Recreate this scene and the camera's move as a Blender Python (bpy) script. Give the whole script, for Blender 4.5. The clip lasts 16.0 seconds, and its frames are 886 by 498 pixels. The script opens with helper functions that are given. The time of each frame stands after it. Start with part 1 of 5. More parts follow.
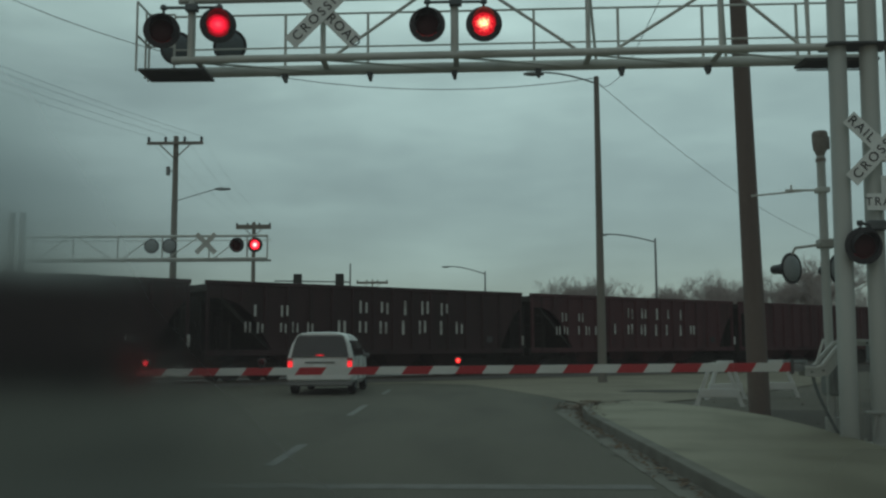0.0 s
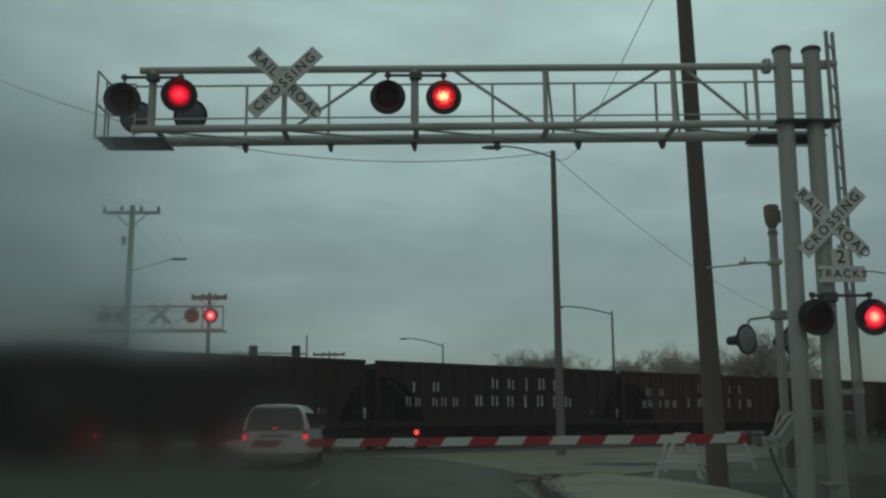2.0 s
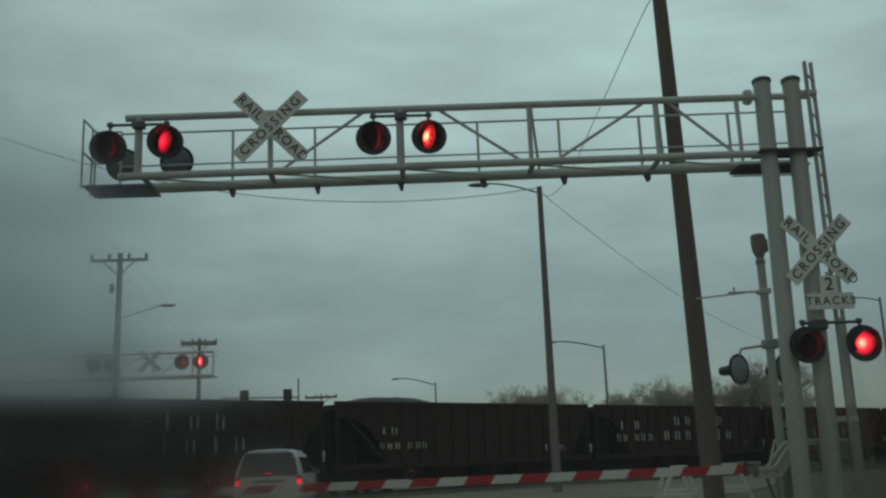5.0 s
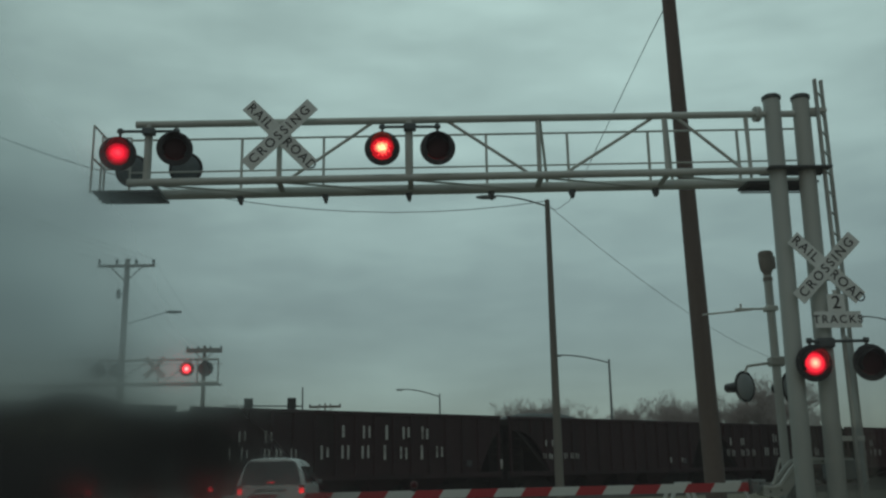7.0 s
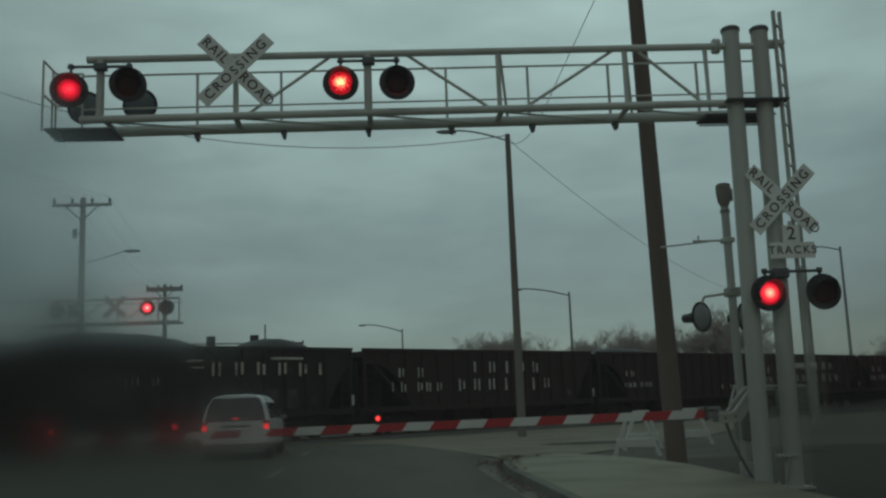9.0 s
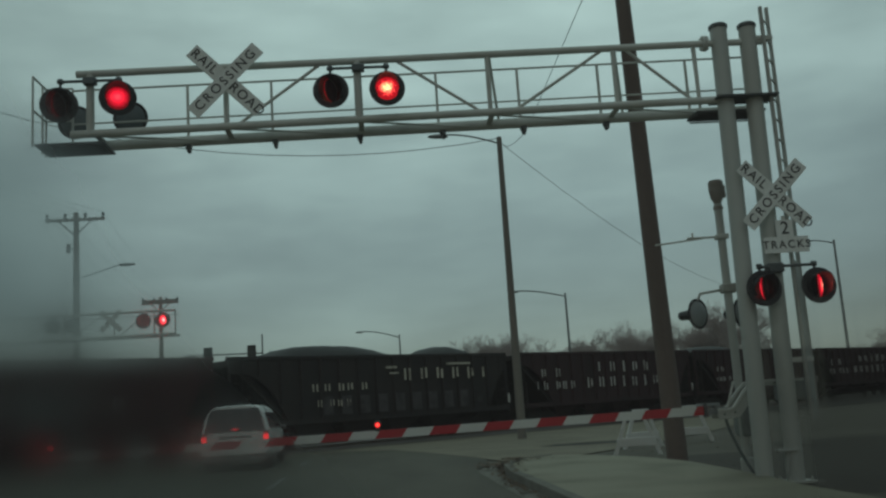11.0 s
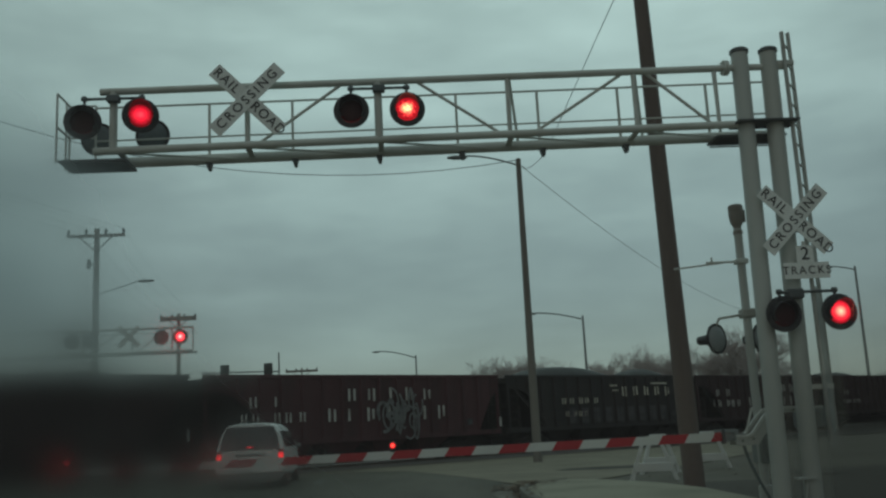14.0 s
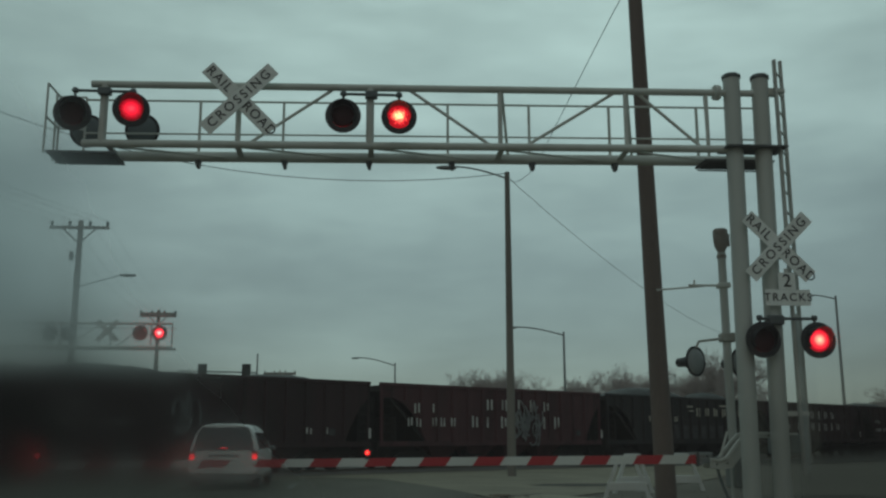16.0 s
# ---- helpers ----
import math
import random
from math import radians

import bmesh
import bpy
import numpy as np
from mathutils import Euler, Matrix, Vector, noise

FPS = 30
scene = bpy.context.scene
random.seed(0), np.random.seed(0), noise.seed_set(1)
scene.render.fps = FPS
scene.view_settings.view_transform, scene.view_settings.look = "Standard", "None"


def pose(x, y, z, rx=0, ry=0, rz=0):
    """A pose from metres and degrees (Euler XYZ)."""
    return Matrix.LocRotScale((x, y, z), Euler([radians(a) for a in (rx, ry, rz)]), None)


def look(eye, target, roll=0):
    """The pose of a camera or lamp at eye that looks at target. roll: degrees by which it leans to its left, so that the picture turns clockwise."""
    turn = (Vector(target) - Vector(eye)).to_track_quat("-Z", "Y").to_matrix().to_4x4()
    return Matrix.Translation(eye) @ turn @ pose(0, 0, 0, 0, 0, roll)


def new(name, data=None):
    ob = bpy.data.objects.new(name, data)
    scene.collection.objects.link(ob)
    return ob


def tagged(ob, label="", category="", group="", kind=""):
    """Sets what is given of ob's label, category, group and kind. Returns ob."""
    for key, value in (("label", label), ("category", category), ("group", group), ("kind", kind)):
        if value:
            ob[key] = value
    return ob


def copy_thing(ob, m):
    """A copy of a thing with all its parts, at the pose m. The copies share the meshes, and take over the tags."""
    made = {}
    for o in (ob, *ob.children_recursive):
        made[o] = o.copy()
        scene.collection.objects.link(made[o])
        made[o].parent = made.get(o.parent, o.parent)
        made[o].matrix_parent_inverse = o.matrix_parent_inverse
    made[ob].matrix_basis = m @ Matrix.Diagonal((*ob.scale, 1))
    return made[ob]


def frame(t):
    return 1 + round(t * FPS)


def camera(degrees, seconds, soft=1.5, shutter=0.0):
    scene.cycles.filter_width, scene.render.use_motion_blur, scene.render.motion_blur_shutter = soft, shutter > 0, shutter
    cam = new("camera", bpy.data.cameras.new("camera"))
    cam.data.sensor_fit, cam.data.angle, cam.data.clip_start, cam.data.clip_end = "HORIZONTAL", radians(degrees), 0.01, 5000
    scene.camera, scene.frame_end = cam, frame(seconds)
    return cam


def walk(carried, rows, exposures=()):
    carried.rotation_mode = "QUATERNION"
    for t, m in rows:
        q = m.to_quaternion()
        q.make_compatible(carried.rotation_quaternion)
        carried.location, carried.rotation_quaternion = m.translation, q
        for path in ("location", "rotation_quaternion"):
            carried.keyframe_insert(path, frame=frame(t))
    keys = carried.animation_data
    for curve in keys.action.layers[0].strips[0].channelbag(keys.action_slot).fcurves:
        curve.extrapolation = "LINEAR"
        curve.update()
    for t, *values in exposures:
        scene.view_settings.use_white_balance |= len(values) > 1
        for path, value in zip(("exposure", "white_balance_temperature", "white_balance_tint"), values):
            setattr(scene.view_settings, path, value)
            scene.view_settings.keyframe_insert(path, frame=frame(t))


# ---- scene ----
cam = camera(49.92, 16.0, soft=2.45)
EYE = 1.35
# seconds, yaw, pitch, roll of the hand-held camera in a waiting car
ROWS = [
    (0.0, 0.930, 5.880, 0.260),
    (0.1, 1.600, 6.400, 0.400),
    (0.2, 1.750, 6.450, 0.600),
    (0.3, 1.900, 8.600, 0.900),
    (0.4, 1.900, 10.900, 1.100),
    (0.5, 1.490, 11.860, 1.250),
    (0.6, 0.400, 12.150, 1.600),
    (0.7, -1.500, 11.600, 1.800),
    (0.8, -2.100, 11.750, 1.900),
    (0.9, -2.250, 12.300, 2.000),
    (1.0, -2.411, 12.334, 2.102),
    (1.2, -2.958, 11.006, -0.397),
    (1.5, -1.873, 10.603, 0.317),
    (1.7, -2.694, 8.942, 1.712),
    (2.0, -1.570, 10.130, 0.350),
    (2.2, -2.465, 12.037, 1.479),
    (2.5, -1.735, 10.757, 0.777),
    (2.8, -2.848, 12.172, 3.057),
    (3.0, -1.407, 13.081, 2.058),
    (3.2, -0.719, 12.037, 1.876),
    (3.5, -2.017, 11.701, 2.402),
    (3.7, -2.132, 12.001, 2.324),
    (4.0, -1.873, 12.398, 2.091),
    (6.3, -2.078, 12.441, 2.129),
    (6.5, -2.396, 11.482, 2.026),
    (6.8, -2.709, 11.489, 2.177),
    (7.0, -1.712, 13.127, 1.024),
    (7.2, -0.949, 14.382, 0.034),
    (7.5, -2.791, 12.848, 0.427),
    (7.8, -3.501, 11.734, 1.335),
    (8.0, -3.904, 10.697, 2.122),
    (8.2, -3.469, 11.491, 2.142),
    (8.5, -2.538, 11.506, 1.635),
    (8.8, -3.192, 10.106, 1.819),
    (9.0, -3.887, 9.184, 2.106),
    (9.2, -3.326, 8.497, 1.491),
    (11.3, -3.909, 10.009, 3.965),
    (11.5, -3.739, 10.324, 3.855),
    (12.0, -3.687, 10.315, 3.866),
    (12.5, -2.934, 11.196, 2.649),
    (13.0, -2.729, 11.125, 2.496),
    (13.5, -3.087, 11.066, 2.733),
    (14.0, -3.009, 10.753, 2.808),
    (14.5, -2.500, 11.492, 1.515),
    (15.0, -2.984, 11.158, 0.375),
    (15.5, -4.243, 10.553, 0.443),
    (16.0, -4.450, 11.297, 0.164),
]


def held(t, yaw, pitch, roll):
    """The hand starts a little higher and sinks in the first second."""
    k = max(0.0, 1 - t / 0.9)
    return pose(0.02 * k, 0, EYE + 0.025 * k, 90 + pitch - 0.065 * k, roll, yaw + 0.05 * k)


walk(cam, [(t, held(t, yaw, pitch, roll)) for t, yaw, pitch, roll in ROWS],
     exposures=[(0.0, 0.22), (0.5, 0.3), (1.0, 0.1), (1.5, 0.0), (7.0, 0.0), (7.5, -0.09), (8.0, -0.15), (8.5, -0.12), (9.0, -0.2), (11.5, -0.02), (12.5, 0.0), (16.0, 0.0)])

# ---------------------------------------------------------------- sky and light
SUN_EL, SUN_ROT = radians(28), radians(200)
world = bpy.data.worlds.new("overcast_sky")
scene.world = world
world.use_nodes = True
wn, wl = world.node_tree.nodes, world.node_tree.links
wn.clear()
w_out = wn.new("ShaderNodeOutputWorld")
w_bg = wn.new("ShaderNodeBackground")
w_sky = wn.new("ShaderNodeTexSky")
w_sky.sky_type, w_sky.sun_disc, w_sky.sun_elevation, w_sky.sun_rotation = "NISHITA", False, SUN_EL, SUN_ROT
w_tc = wn.new("ShaderNodeTexCoord")
w_map = wn.new("ShaderNodeMapping")
w_map.inputs["Scale"].default_value = (2.0, 2.0, 6.0)
w_n1 = wn.new("ShaderNodeTexNoise")
w_n1.inputs["Scale"].default_value, w_n1.inputs["Detail"].default_value = 1.9, 7.0
w_n1.inputs["Roughness"].default_value = 0.52
w_cloud = wn.new("ShaderNodeMapRange")         # cloud thickness: thin parts brighter
w_cloud.inputs["From Min"].default_value, w_cloud.inputs["From Max"].default_value = 0.3, 0.72
w_cloud.inputs["To Min"].default_value, w_cloud.inputs["To Max"].default_value = 0.80, 1.20
w_sep = wn.new("ShaderNodeSeparateXYZ")
w_ramp = wn.new("ShaderNodeValToRGB")          # brightness of the cloud deck by height above the horizon
TINT = (0.735, 1.0, 0.93)
stops = ((0.0, 0.212), (0.055, 0.226), (0.12, 0.215), (0.22, 0.345), (0.33, 0.49), (0.5, 0.50), (1.0, 0.48))
els = w_ramp.color_ramp.elements
while len(els) < len(stops):
    els.new(0.5)
for e, (pos, v) in zip(els, stops):
    e.position, e.color = pos, (*[v * c for c in TINT], 1)
w_back = wn.new("ShaderNodeMapRange")          # evening: the sky behind the road user is duller
w_back.inputs["From Min"].default_value, w_back.inputs["From Max"].default_value = -0.5, 0.6
w_back.inputs["To Min"].default_value, w_back.inputs["To Max"].default_value = 0.34, 1.0
w_vignette = wn.new("ShaderNodeMapRange")          # sky dimmed to both sides of the road: lens vignetting painted into it
w_vignette.interpolation_type = "SMOOTHSTEP"
w_vignette.inputs["From Min"].default_value, w_vignette.inputs["From Max"].default_value = 0.12, 0.5
w_vignette.inputs["To Min"].default_value, w_vignette.inputs["To Max"].default_value = 1.05, 0.77
w_off = wn.new("ShaderNodeMath")
w_off.operation = "SUBTRACT"
w_off.inputs[1].default_value = 0.14
w_abs = wn.new("ShaderNodeMath")
w_abs.operation = "ABSOLUTE"
w_fac2 = wn.new("ShaderNodeMath")
w_fac2.operation = "MULTIPLY"
w_fac = wn.new("ShaderNodeMath")
w_fac.operation = "MULTIPLY"
w_mul = wn.new("ShaderNodeVectorMath")
w_mul.operation = "SCALE"
w_mix = wn.new("ShaderNodeMix")
w_mix.data_type = "RGBA"
w_mix.inputs["Factor"].default_value = 0.012
wl.new(w_tc.outputs["Generated"], w_map.inputs["Vector"])
wl.new(w_map.outputs["Vector"], w_n1.inputs["Vector"])
wl.new(w_n1.outputs["Fac"], w_cloud.inputs["Value"])
wl.new(w_tc.outputs["Generated"], w_sep.inputs["Vector"])
wl.new(w_sep.outputs["Z"], w_ramp.inputs["Fac"])
wl.new(w_sep.outputs["Y"], w_back.inputs["Value"])
w_map2 = wn.new("ShaderNodeMapping")           # long low streaks of cloud
w_map2.inputs["Scale"].default_value = (2.2, 2.2, 10.0)
w_map2.inputs["Rotation"].default_value = (0, radians(3), 0)
w_n2 = wn.new("ShaderNodeTexNoise")
w_n2.inputs["Scale"].default_value, w_n2.inputs["Detail"].default_value, w_n2.inputs["Roughness"].default_value = 1.6, 6.0, 0.58
w_streak = wn.new("ShaderNodeMapRange")
w_streak.inputs["From Min"].default_value, w_streak.inputs["From Max"].default_value = 0.3, 0.7
w_streak.inputs["To Min"].default_value, w_streak.inputs["To Max"].default_value = 0.87, 1.13
w_both = wn.new("ShaderNodeMath")
w_both.operation = "MULTIPLY"
wl.new(w_tc.outputs["Generated"], w_map2.inputs["Vector"])
wl.new(w_map2.outputs["Vector"], w_n2.inputs["Vector"])
wl.new(w_n2.outputs["Fac"], w_streak.inputs["Value"])
wl.new(w_cloud.outputs["Result"], w_both.inputs[0])
wl.new(w_streak.outputs["Result"], w_both.inputs[1])
wl.new(w_both.outputs["Value"], w_fac.inputs[0])
wl.new(w_back.outputs["Result"], w_fac.inputs[1])
wl.new(w_ramp.outputs["Color"], w_mul.inputs[0])
wl.new(w_sep.outputs["X"], w_off.inputs[0])
wl.new(w_off.outputs["Value"], w_abs.inputs[0])
wl.new(w_abs.outputs["Value"], w_vignette.inputs["Value"])
wl.new(w_fac.outputs["Value"], w_fac2.inputs[0])
wl.new(w_vignette.outputs["Result"], w_fac2.inputs[1])
w_east = wn.new("ShaderNodeMapRange")          # sky darker low down to the right of the road
w_east.interpolation_type = "SMOOTHSTEP"
w_east.inputs["From Min"].default_value, w_east.inputs["From Max"].default_value = 0.24, 0.52
w_east.inputs["To Min"].default_value, w_east.inputs["To Max"].default_value = 1.0, 0.80
w_lowdown = wn.new("ShaderNodeMapRange")
w_lowdown.inputs["From Min"].default_value, w_lowdown.inputs["From Max"].default_value = 0.12, 0.34
wl.new(w_sep.outputs["X"], w_east.inputs["Value"])
wl.new(w_sep.outputs["Z"], w_lowdown.inputs["Value"])
w_right_low = wn.new("ShaderNodeMix")
w_right_low.inputs["B"].default_value = 1.0
wl.new(w_lowdown.outputs["Result"], w_right_low.inputs["Factor"])
wl.new(w_east.outputs["Result"], w_right_low.inputs["A"])
w_fac3 = wn.new("ShaderNodeMath")
w_fac3.operation = "MULTIPLY"
wl.new(w_fac2.outputs["Value"], w_fac3.inputs[0])
wl.new(w_right_low.outputs["Result"], w_fac3.inputs[1])
wl.new(w_fac3.outputs["Value"], w_mul.inputs["Scale"])
wl.new(w_mul.outputs["Vector"], w_mix.inputs["A"])
wl.new(w_sky.outputs["Color"], w_mix.inputs["B"])
wl.new(w_mix.outputs["Result"], w_bg.inputs["Color"])
w_bg.inputs["Strength"].default_value = 1.0
wl.new(w_bg.outputs["Background"], w_out.inputs["Surface"])

sun = new("sun", bpy.data.lights.new("sun", "SUN"))
sun.data.energy, sun.data.angle, sun.data.color = 0.12, radians(40), (0.95, 1.0, 0.98)
sun.matrix_world = look((-20, -40, 60), (0, 10, 0))


# ---------------------------------------------------------------- materials
def material(name, colour, rough=0.7, metal=0.0, vary=0.15, grain=40.0, stain=1.2, stain_colour=None, stain_amount=0.4,
             bump=0.15, stretch=(1, 1, 1), spec=0.4):
    """A painted or mineral surface with fine grain, broad stains and a fine relief, in metres."""
    m = bpy.data.materials.new(name)
    m.use_nodes = True
    n, l = m.node_tree.nodes, m.node_tree.links
    p = n["Principled BSDF"]
    tc = n.new("ShaderNodeTexCoord")
    info = n.new("ShaderNodeObjectInfo")
    off = n.new("ShaderNodeVectorMath")
    off.operation = "MULTIPLY_ADD"
    off.inputs[1].default_value = (1, 1, 1)
    shift = n.new("ShaderNodeVectorMath")
    shift.operation = "SCALE"
    shift.inputs[0].default_value = (31, 17, 23)
    l.new(info.outputs["Random"], shift.inputs["Scale"])
    l.new(tc.outputs["Object"], off.inputs[0])
    l.new(shift.outputs["Vector"], off.inputs[2])
    mp = n.new("ShaderNodeMapping")
    mp.inputs["Scale"].default_value = stretch
    l.new(off.outputs["Vector"], mp.inputs["Vector"])
    fine = n.new("ShaderNodeTexNoise")
    fine.inputs["Scale"].default_value, fine.inputs["Detail"].default_value = grain, 4.0
    broad = n.new("ShaderNodeTexNoise")
    broad.inputs["Scale"].default_value, broad.inputs["Detail"].default_value = stain, 6.0
    l.new(off.outputs["Vector"], fine.inputs["Vector"])
    l.new(mp.outputs["Vector"], broad.inputs["Vector"])
    c1 = n.new("ShaderNodeMix")
    c1.data_type = "RGBA"
    c1.inputs["A"].default_value = (*[c * (1 - vary) for c in colour], 1)
    c1.inputs["B"].default_value = (*[min(1, c * (1 + vary)) for c in colour], 1)
    l.new(fine.outputs["Fac"], c1.inputs["Factor"])
    mr = n.new("ShaderNodeMapRange")
    mr.inputs["From Min"].default_value, mr.inputs["From Max"].default_value = 0.45, 0.75
    mr.inputs["To Max"].default_value = stain_amount
    l.new(broad.outputs["Fac"], mr.inputs["Value"])
    c2 = n.new("ShaderNodeMix")
    c2.data_type = "RGBA"
    sc = stain_colour or [c * 0.5 for c in colour]
    c2.inputs["B"].default_value = (*sc, 1)
    l.new(c1.outputs["Result"], c2.inputs["A"])
    l.new(mr.outputs["Result"], c2.inputs["Factor"])
    l.new(c2.outputs["Result"], p.inputs["Base Color"])
    rr = n.new("ShaderNodeMapRange")
    rr.inputs["To Min"].default_value, rr.inputs["To Max"].default_value = max(0.03, rough - 0.1), min(1, rough + 0.1)
    l.new(broad.outputs["Fac"], rr.inputs["Value"])
    l.new(rr.outputs["Result"], p.inputs["Roughness"])
    p.inputs["Metallic"].default_value = metal
    p.inputs["Specular IOR Level"].default_value = spec
    if bump:
        b = n.new("ShaderNodeBump")
        b.inputs["Strength"].default_value, b.inputs["Distance"].default_value = bump, 0.02
        l.new(fine.outputs["Fac"], b.inputs["Height"])
        l.new(b.outputs["Normal"], p.inputs["Normal"])
    return m


def glow(name, stops, size, dots=0.0):
    """A lit signal lens: radiance by distance from its middle, as (share of size, colour); size is the lens radius in metres."""
    m = bpy.data.materials.new(name)
    m.use_nodes = True
    n, l = m.node_tree.nodes, m.node_tree.links
    p = n["Principled BSDF"]
    tc = n.new("ShaderNodeTexCoord")
    sep = n.new("ShaderNodeSeparateXYZ")
    l.new(tc.outputs["Object"], sep.inputs["Vector"])
    com = n.new("ShaderNodeCombineXYZ")
    l.new(sep.outputs["X"], com.inputs["X"])
    l.new(sep.outputs["Z"], com.inputs["Z"])
    ln = n.new("ShaderNodeVectorMath")
    ln.operation = "LENGTH"
    l.new(com.outputs["Vector"], ln.inputs[0])
    mr = n.new("ShaderNodeMapRange")
    mr.inputs["From Max"].default_value = size
    l.new(ln.outputs["Value"], mr.inputs["Value"])
    fac = mr.outputs["Result"]
    if dots:
        v = n.new("ShaderNodeTexVoronoi")
        v.inputs["Scale"].default_value = 34.0
        l.new(com.outputs["Vector"], v.inputs["Vector"])
        ad = n.new("ShaderNodeMath")
        ad.operation = "MULTIPLY_ADD"
        ad.inputs[1].default_value = dots
        l.new(v.outputs["Distance"], ad.inputs[0])
        l.new(fac, ad.inputs[2])
        fac = ad.outputs["Value"]
    ramp = n.new("ShaderNodeValToRGB")
    e = ramp.color_ramp.elements
    while len(e) < len(stops):
        e.new(0.5)
    for el, (pos, c) in zip(e, stops):
        el.position, el.color = pos, (*[k / 2.5 for k in c], 1)
    l.new(fac, ramp.inputs["Fac"])
    p.inputs["Base Color"].default_value = (0.06, 0.003, 0.005, 1)
    p.inputs["Roughness"].default_value = 0.15
    l.new(ramp.outputs["Color"], p.inputs["Emission Color"])
    p.inputs["Emission Strength"].default_value = 2.5
    return m


GALV = material("galvanised_paint", (0.60, 0.615, 0.575), 0.55, 0.0, 0.08, 60, 1.6, (0.36, 0.35, 0.30), 0.55, 0.08)
POST = material("white_weathered_paint", (0.465, 0.482, 0.452), 0.5, 0.0, 0.07, 45, 1.1, (0.42, 0.40, 0.34), 0.5, 0.08, (1, 1, 0.25))
DARKSTEEL = material("dark_grating_steel", (0.10, 0.11, 0.11), 0.6, 0.3, 0.2, 60, 3)
BLACK = material("matt_black_paint", (0.018, 0.018, 0.02), 0.5, 0, 0.2, 70, 3, (0.04, 0.04, 0.04), 0.4, 0.06)
SIGNWHITE = material("white_sign_sheeting", (0.80, 0.82, 0.79), 0.45, 0, 0.04, 30, 2.5, (0.55, 0.55, 0.50), 0.35, 0.03)
SIGNBLACK = material("black_sign_ink", (0.02, 0.02, 0.02), 0.5, 0, 0.1, 50, 3, None, 0.2, 0)
DARKLENS = material("unlit_red_lens", (0.045, 0.005, 0.007), 0.5, 0, 0.2, 60, 8, None, 0.3, 0.1, spec=0.2)
DARKBACK = material("dark_blue_grey_lamp_back", (0.10, 0.125, 0.13), 0.5, 0, 0.1, 40, 3, None, 0.4, 0.05)
LENSBACK = material("grey_lamp_back", (0.25, 0.275, 0.28), 0.5, 0, 0.08, 40, 3, (0.25, 0.27, 0.27), 0.4, 0.05)
RED_MAST = glow("lit_red_lens", ((0, (2.5, 1.1, 0.65)), (0.26, (2.4, 0.5, 0.35)), (0.52, (1.8, 0.05, 0.08)), (0.78, (0.95, 0.01, 0.035)), (1, (0.2, 0.001, 0.006))), 0.165)
RED_LED = glow("lit_red_led_lens", ((0, (2.5, 1.9, 0.9)), (0.5, (2.5, 1.05, 0.42)), (0.72, (2.2, 0.28, 0.17)), (0.88, (1.3, 0.03, 0.05)), (1, (0.5, 0.004, 0.012))), 0.165, 0.5)
RED_SIDE = glow("lit_red_side_lens", ((0, (1.9, 0.10, 0.13)), (0.4, (1.5, 0.02, 0.06)), (0.68, (0.9, 0.006, 0.03)), (1, (0.16, 0.001, 0.005))), 0.165, 0.14)
RED_SMALL = glow("lit_small_red_lamp", ((0, (2.2, 0.25, 0.15)), (0.5, (1.6, 0.02, 0.03)), (1, (0.6, 0.004, 0.008))), 0.06)
RED_FAR = glow("lit_far_red_lens", ((0, (7.0, 2.2, 1.9)), (0.4, (5.5, 0.35, 0.40)), (0.7, (3.2, 0.05, 0.11)), (1, (0.9, 0.006, 0.02))), 0.2)
RED_DIM = glow("dim_lit_red_lens", ((0, (1.2, 0.07, 0.08)), (0.5, (0.8, 0.015, 0.03)), (1, (0.4, 0.004, 0.010))), 0.05)
RED_TAIL = glow("lit_brake_lamp", ((0, (1.5, 0.06, 0.06)), (0.5, (1.1, 0.02, 0.03)), (1, (0.6, 0.006, 0.012))), 0.11)
ARMWHITE = material("white_reflective_arm", (0.62, 0.63, 0.60), 0.5, 0, 0.05, 30, 2, (0.5, 0.49, 0.45), 0.4, 0.03)
ARMRED = material("red_reflective_stripe", (0.42, 0.018, 0.026), 0.5, 0, 0.12, 30, 2, (0.30, 0.03, 0.03), 0.4, 0.03)
WOOD = material("creosoted_pole_wood", (0.148, 0.112, 0.095), 0.85, 0, 0.3, 25, 2, (0.08, 0.062, 0.052), 0.6, 0.4, (1, 1, 0.08))
GREYWOOD = material("grey_weathered_pole", (0.24, 0.22, 0.19), 0.85, 0, 0.25, 25, 2, (0.12, 0.11, 0.10), 0.6, 0.3, (1, 1, 0.08))
LAMPPOLE = material("brown_grey_lamp_pole", (0.20, 0.185, 0.16), 0.75, 0, 0.2, 30, 2, (0.11, 0.10, 0.09), 0.6, 0.2, (1, 1, 0.1))
LADDER = material("dull_galvanised_ladder", (0.44, 0.45, 0.42), 0.6, 0.0, 0.12, 40, 1.5, (0.2, 0.17, 0.13), 0.6, 0.1)
GREYMETAL = material("grey_street_metal", (0.26, 0.28, 0.28), 0.5, 0.5, 0.1, 30, 2)
RUSTY = material("rusty_casting", (0.27, 0.245, 0.215), 0.8, 0, 0.3, 25, 6, (0.15, 0.10, 0.075), 0.6, 0.3)
WIRE = material("black_cable", (0.03, 0.032, 0.035), 0.6, 0, 0.1, 10, 1, None, 0.2, 0)
ASPHALT = material("worn_asphalt", (0.100, 0.093, 0.070), 0.88, 0, 0.35, 55, 0.55, (0.05, 0.047, 0.038), 0.7, 0.5, (1, 0.25, 1))
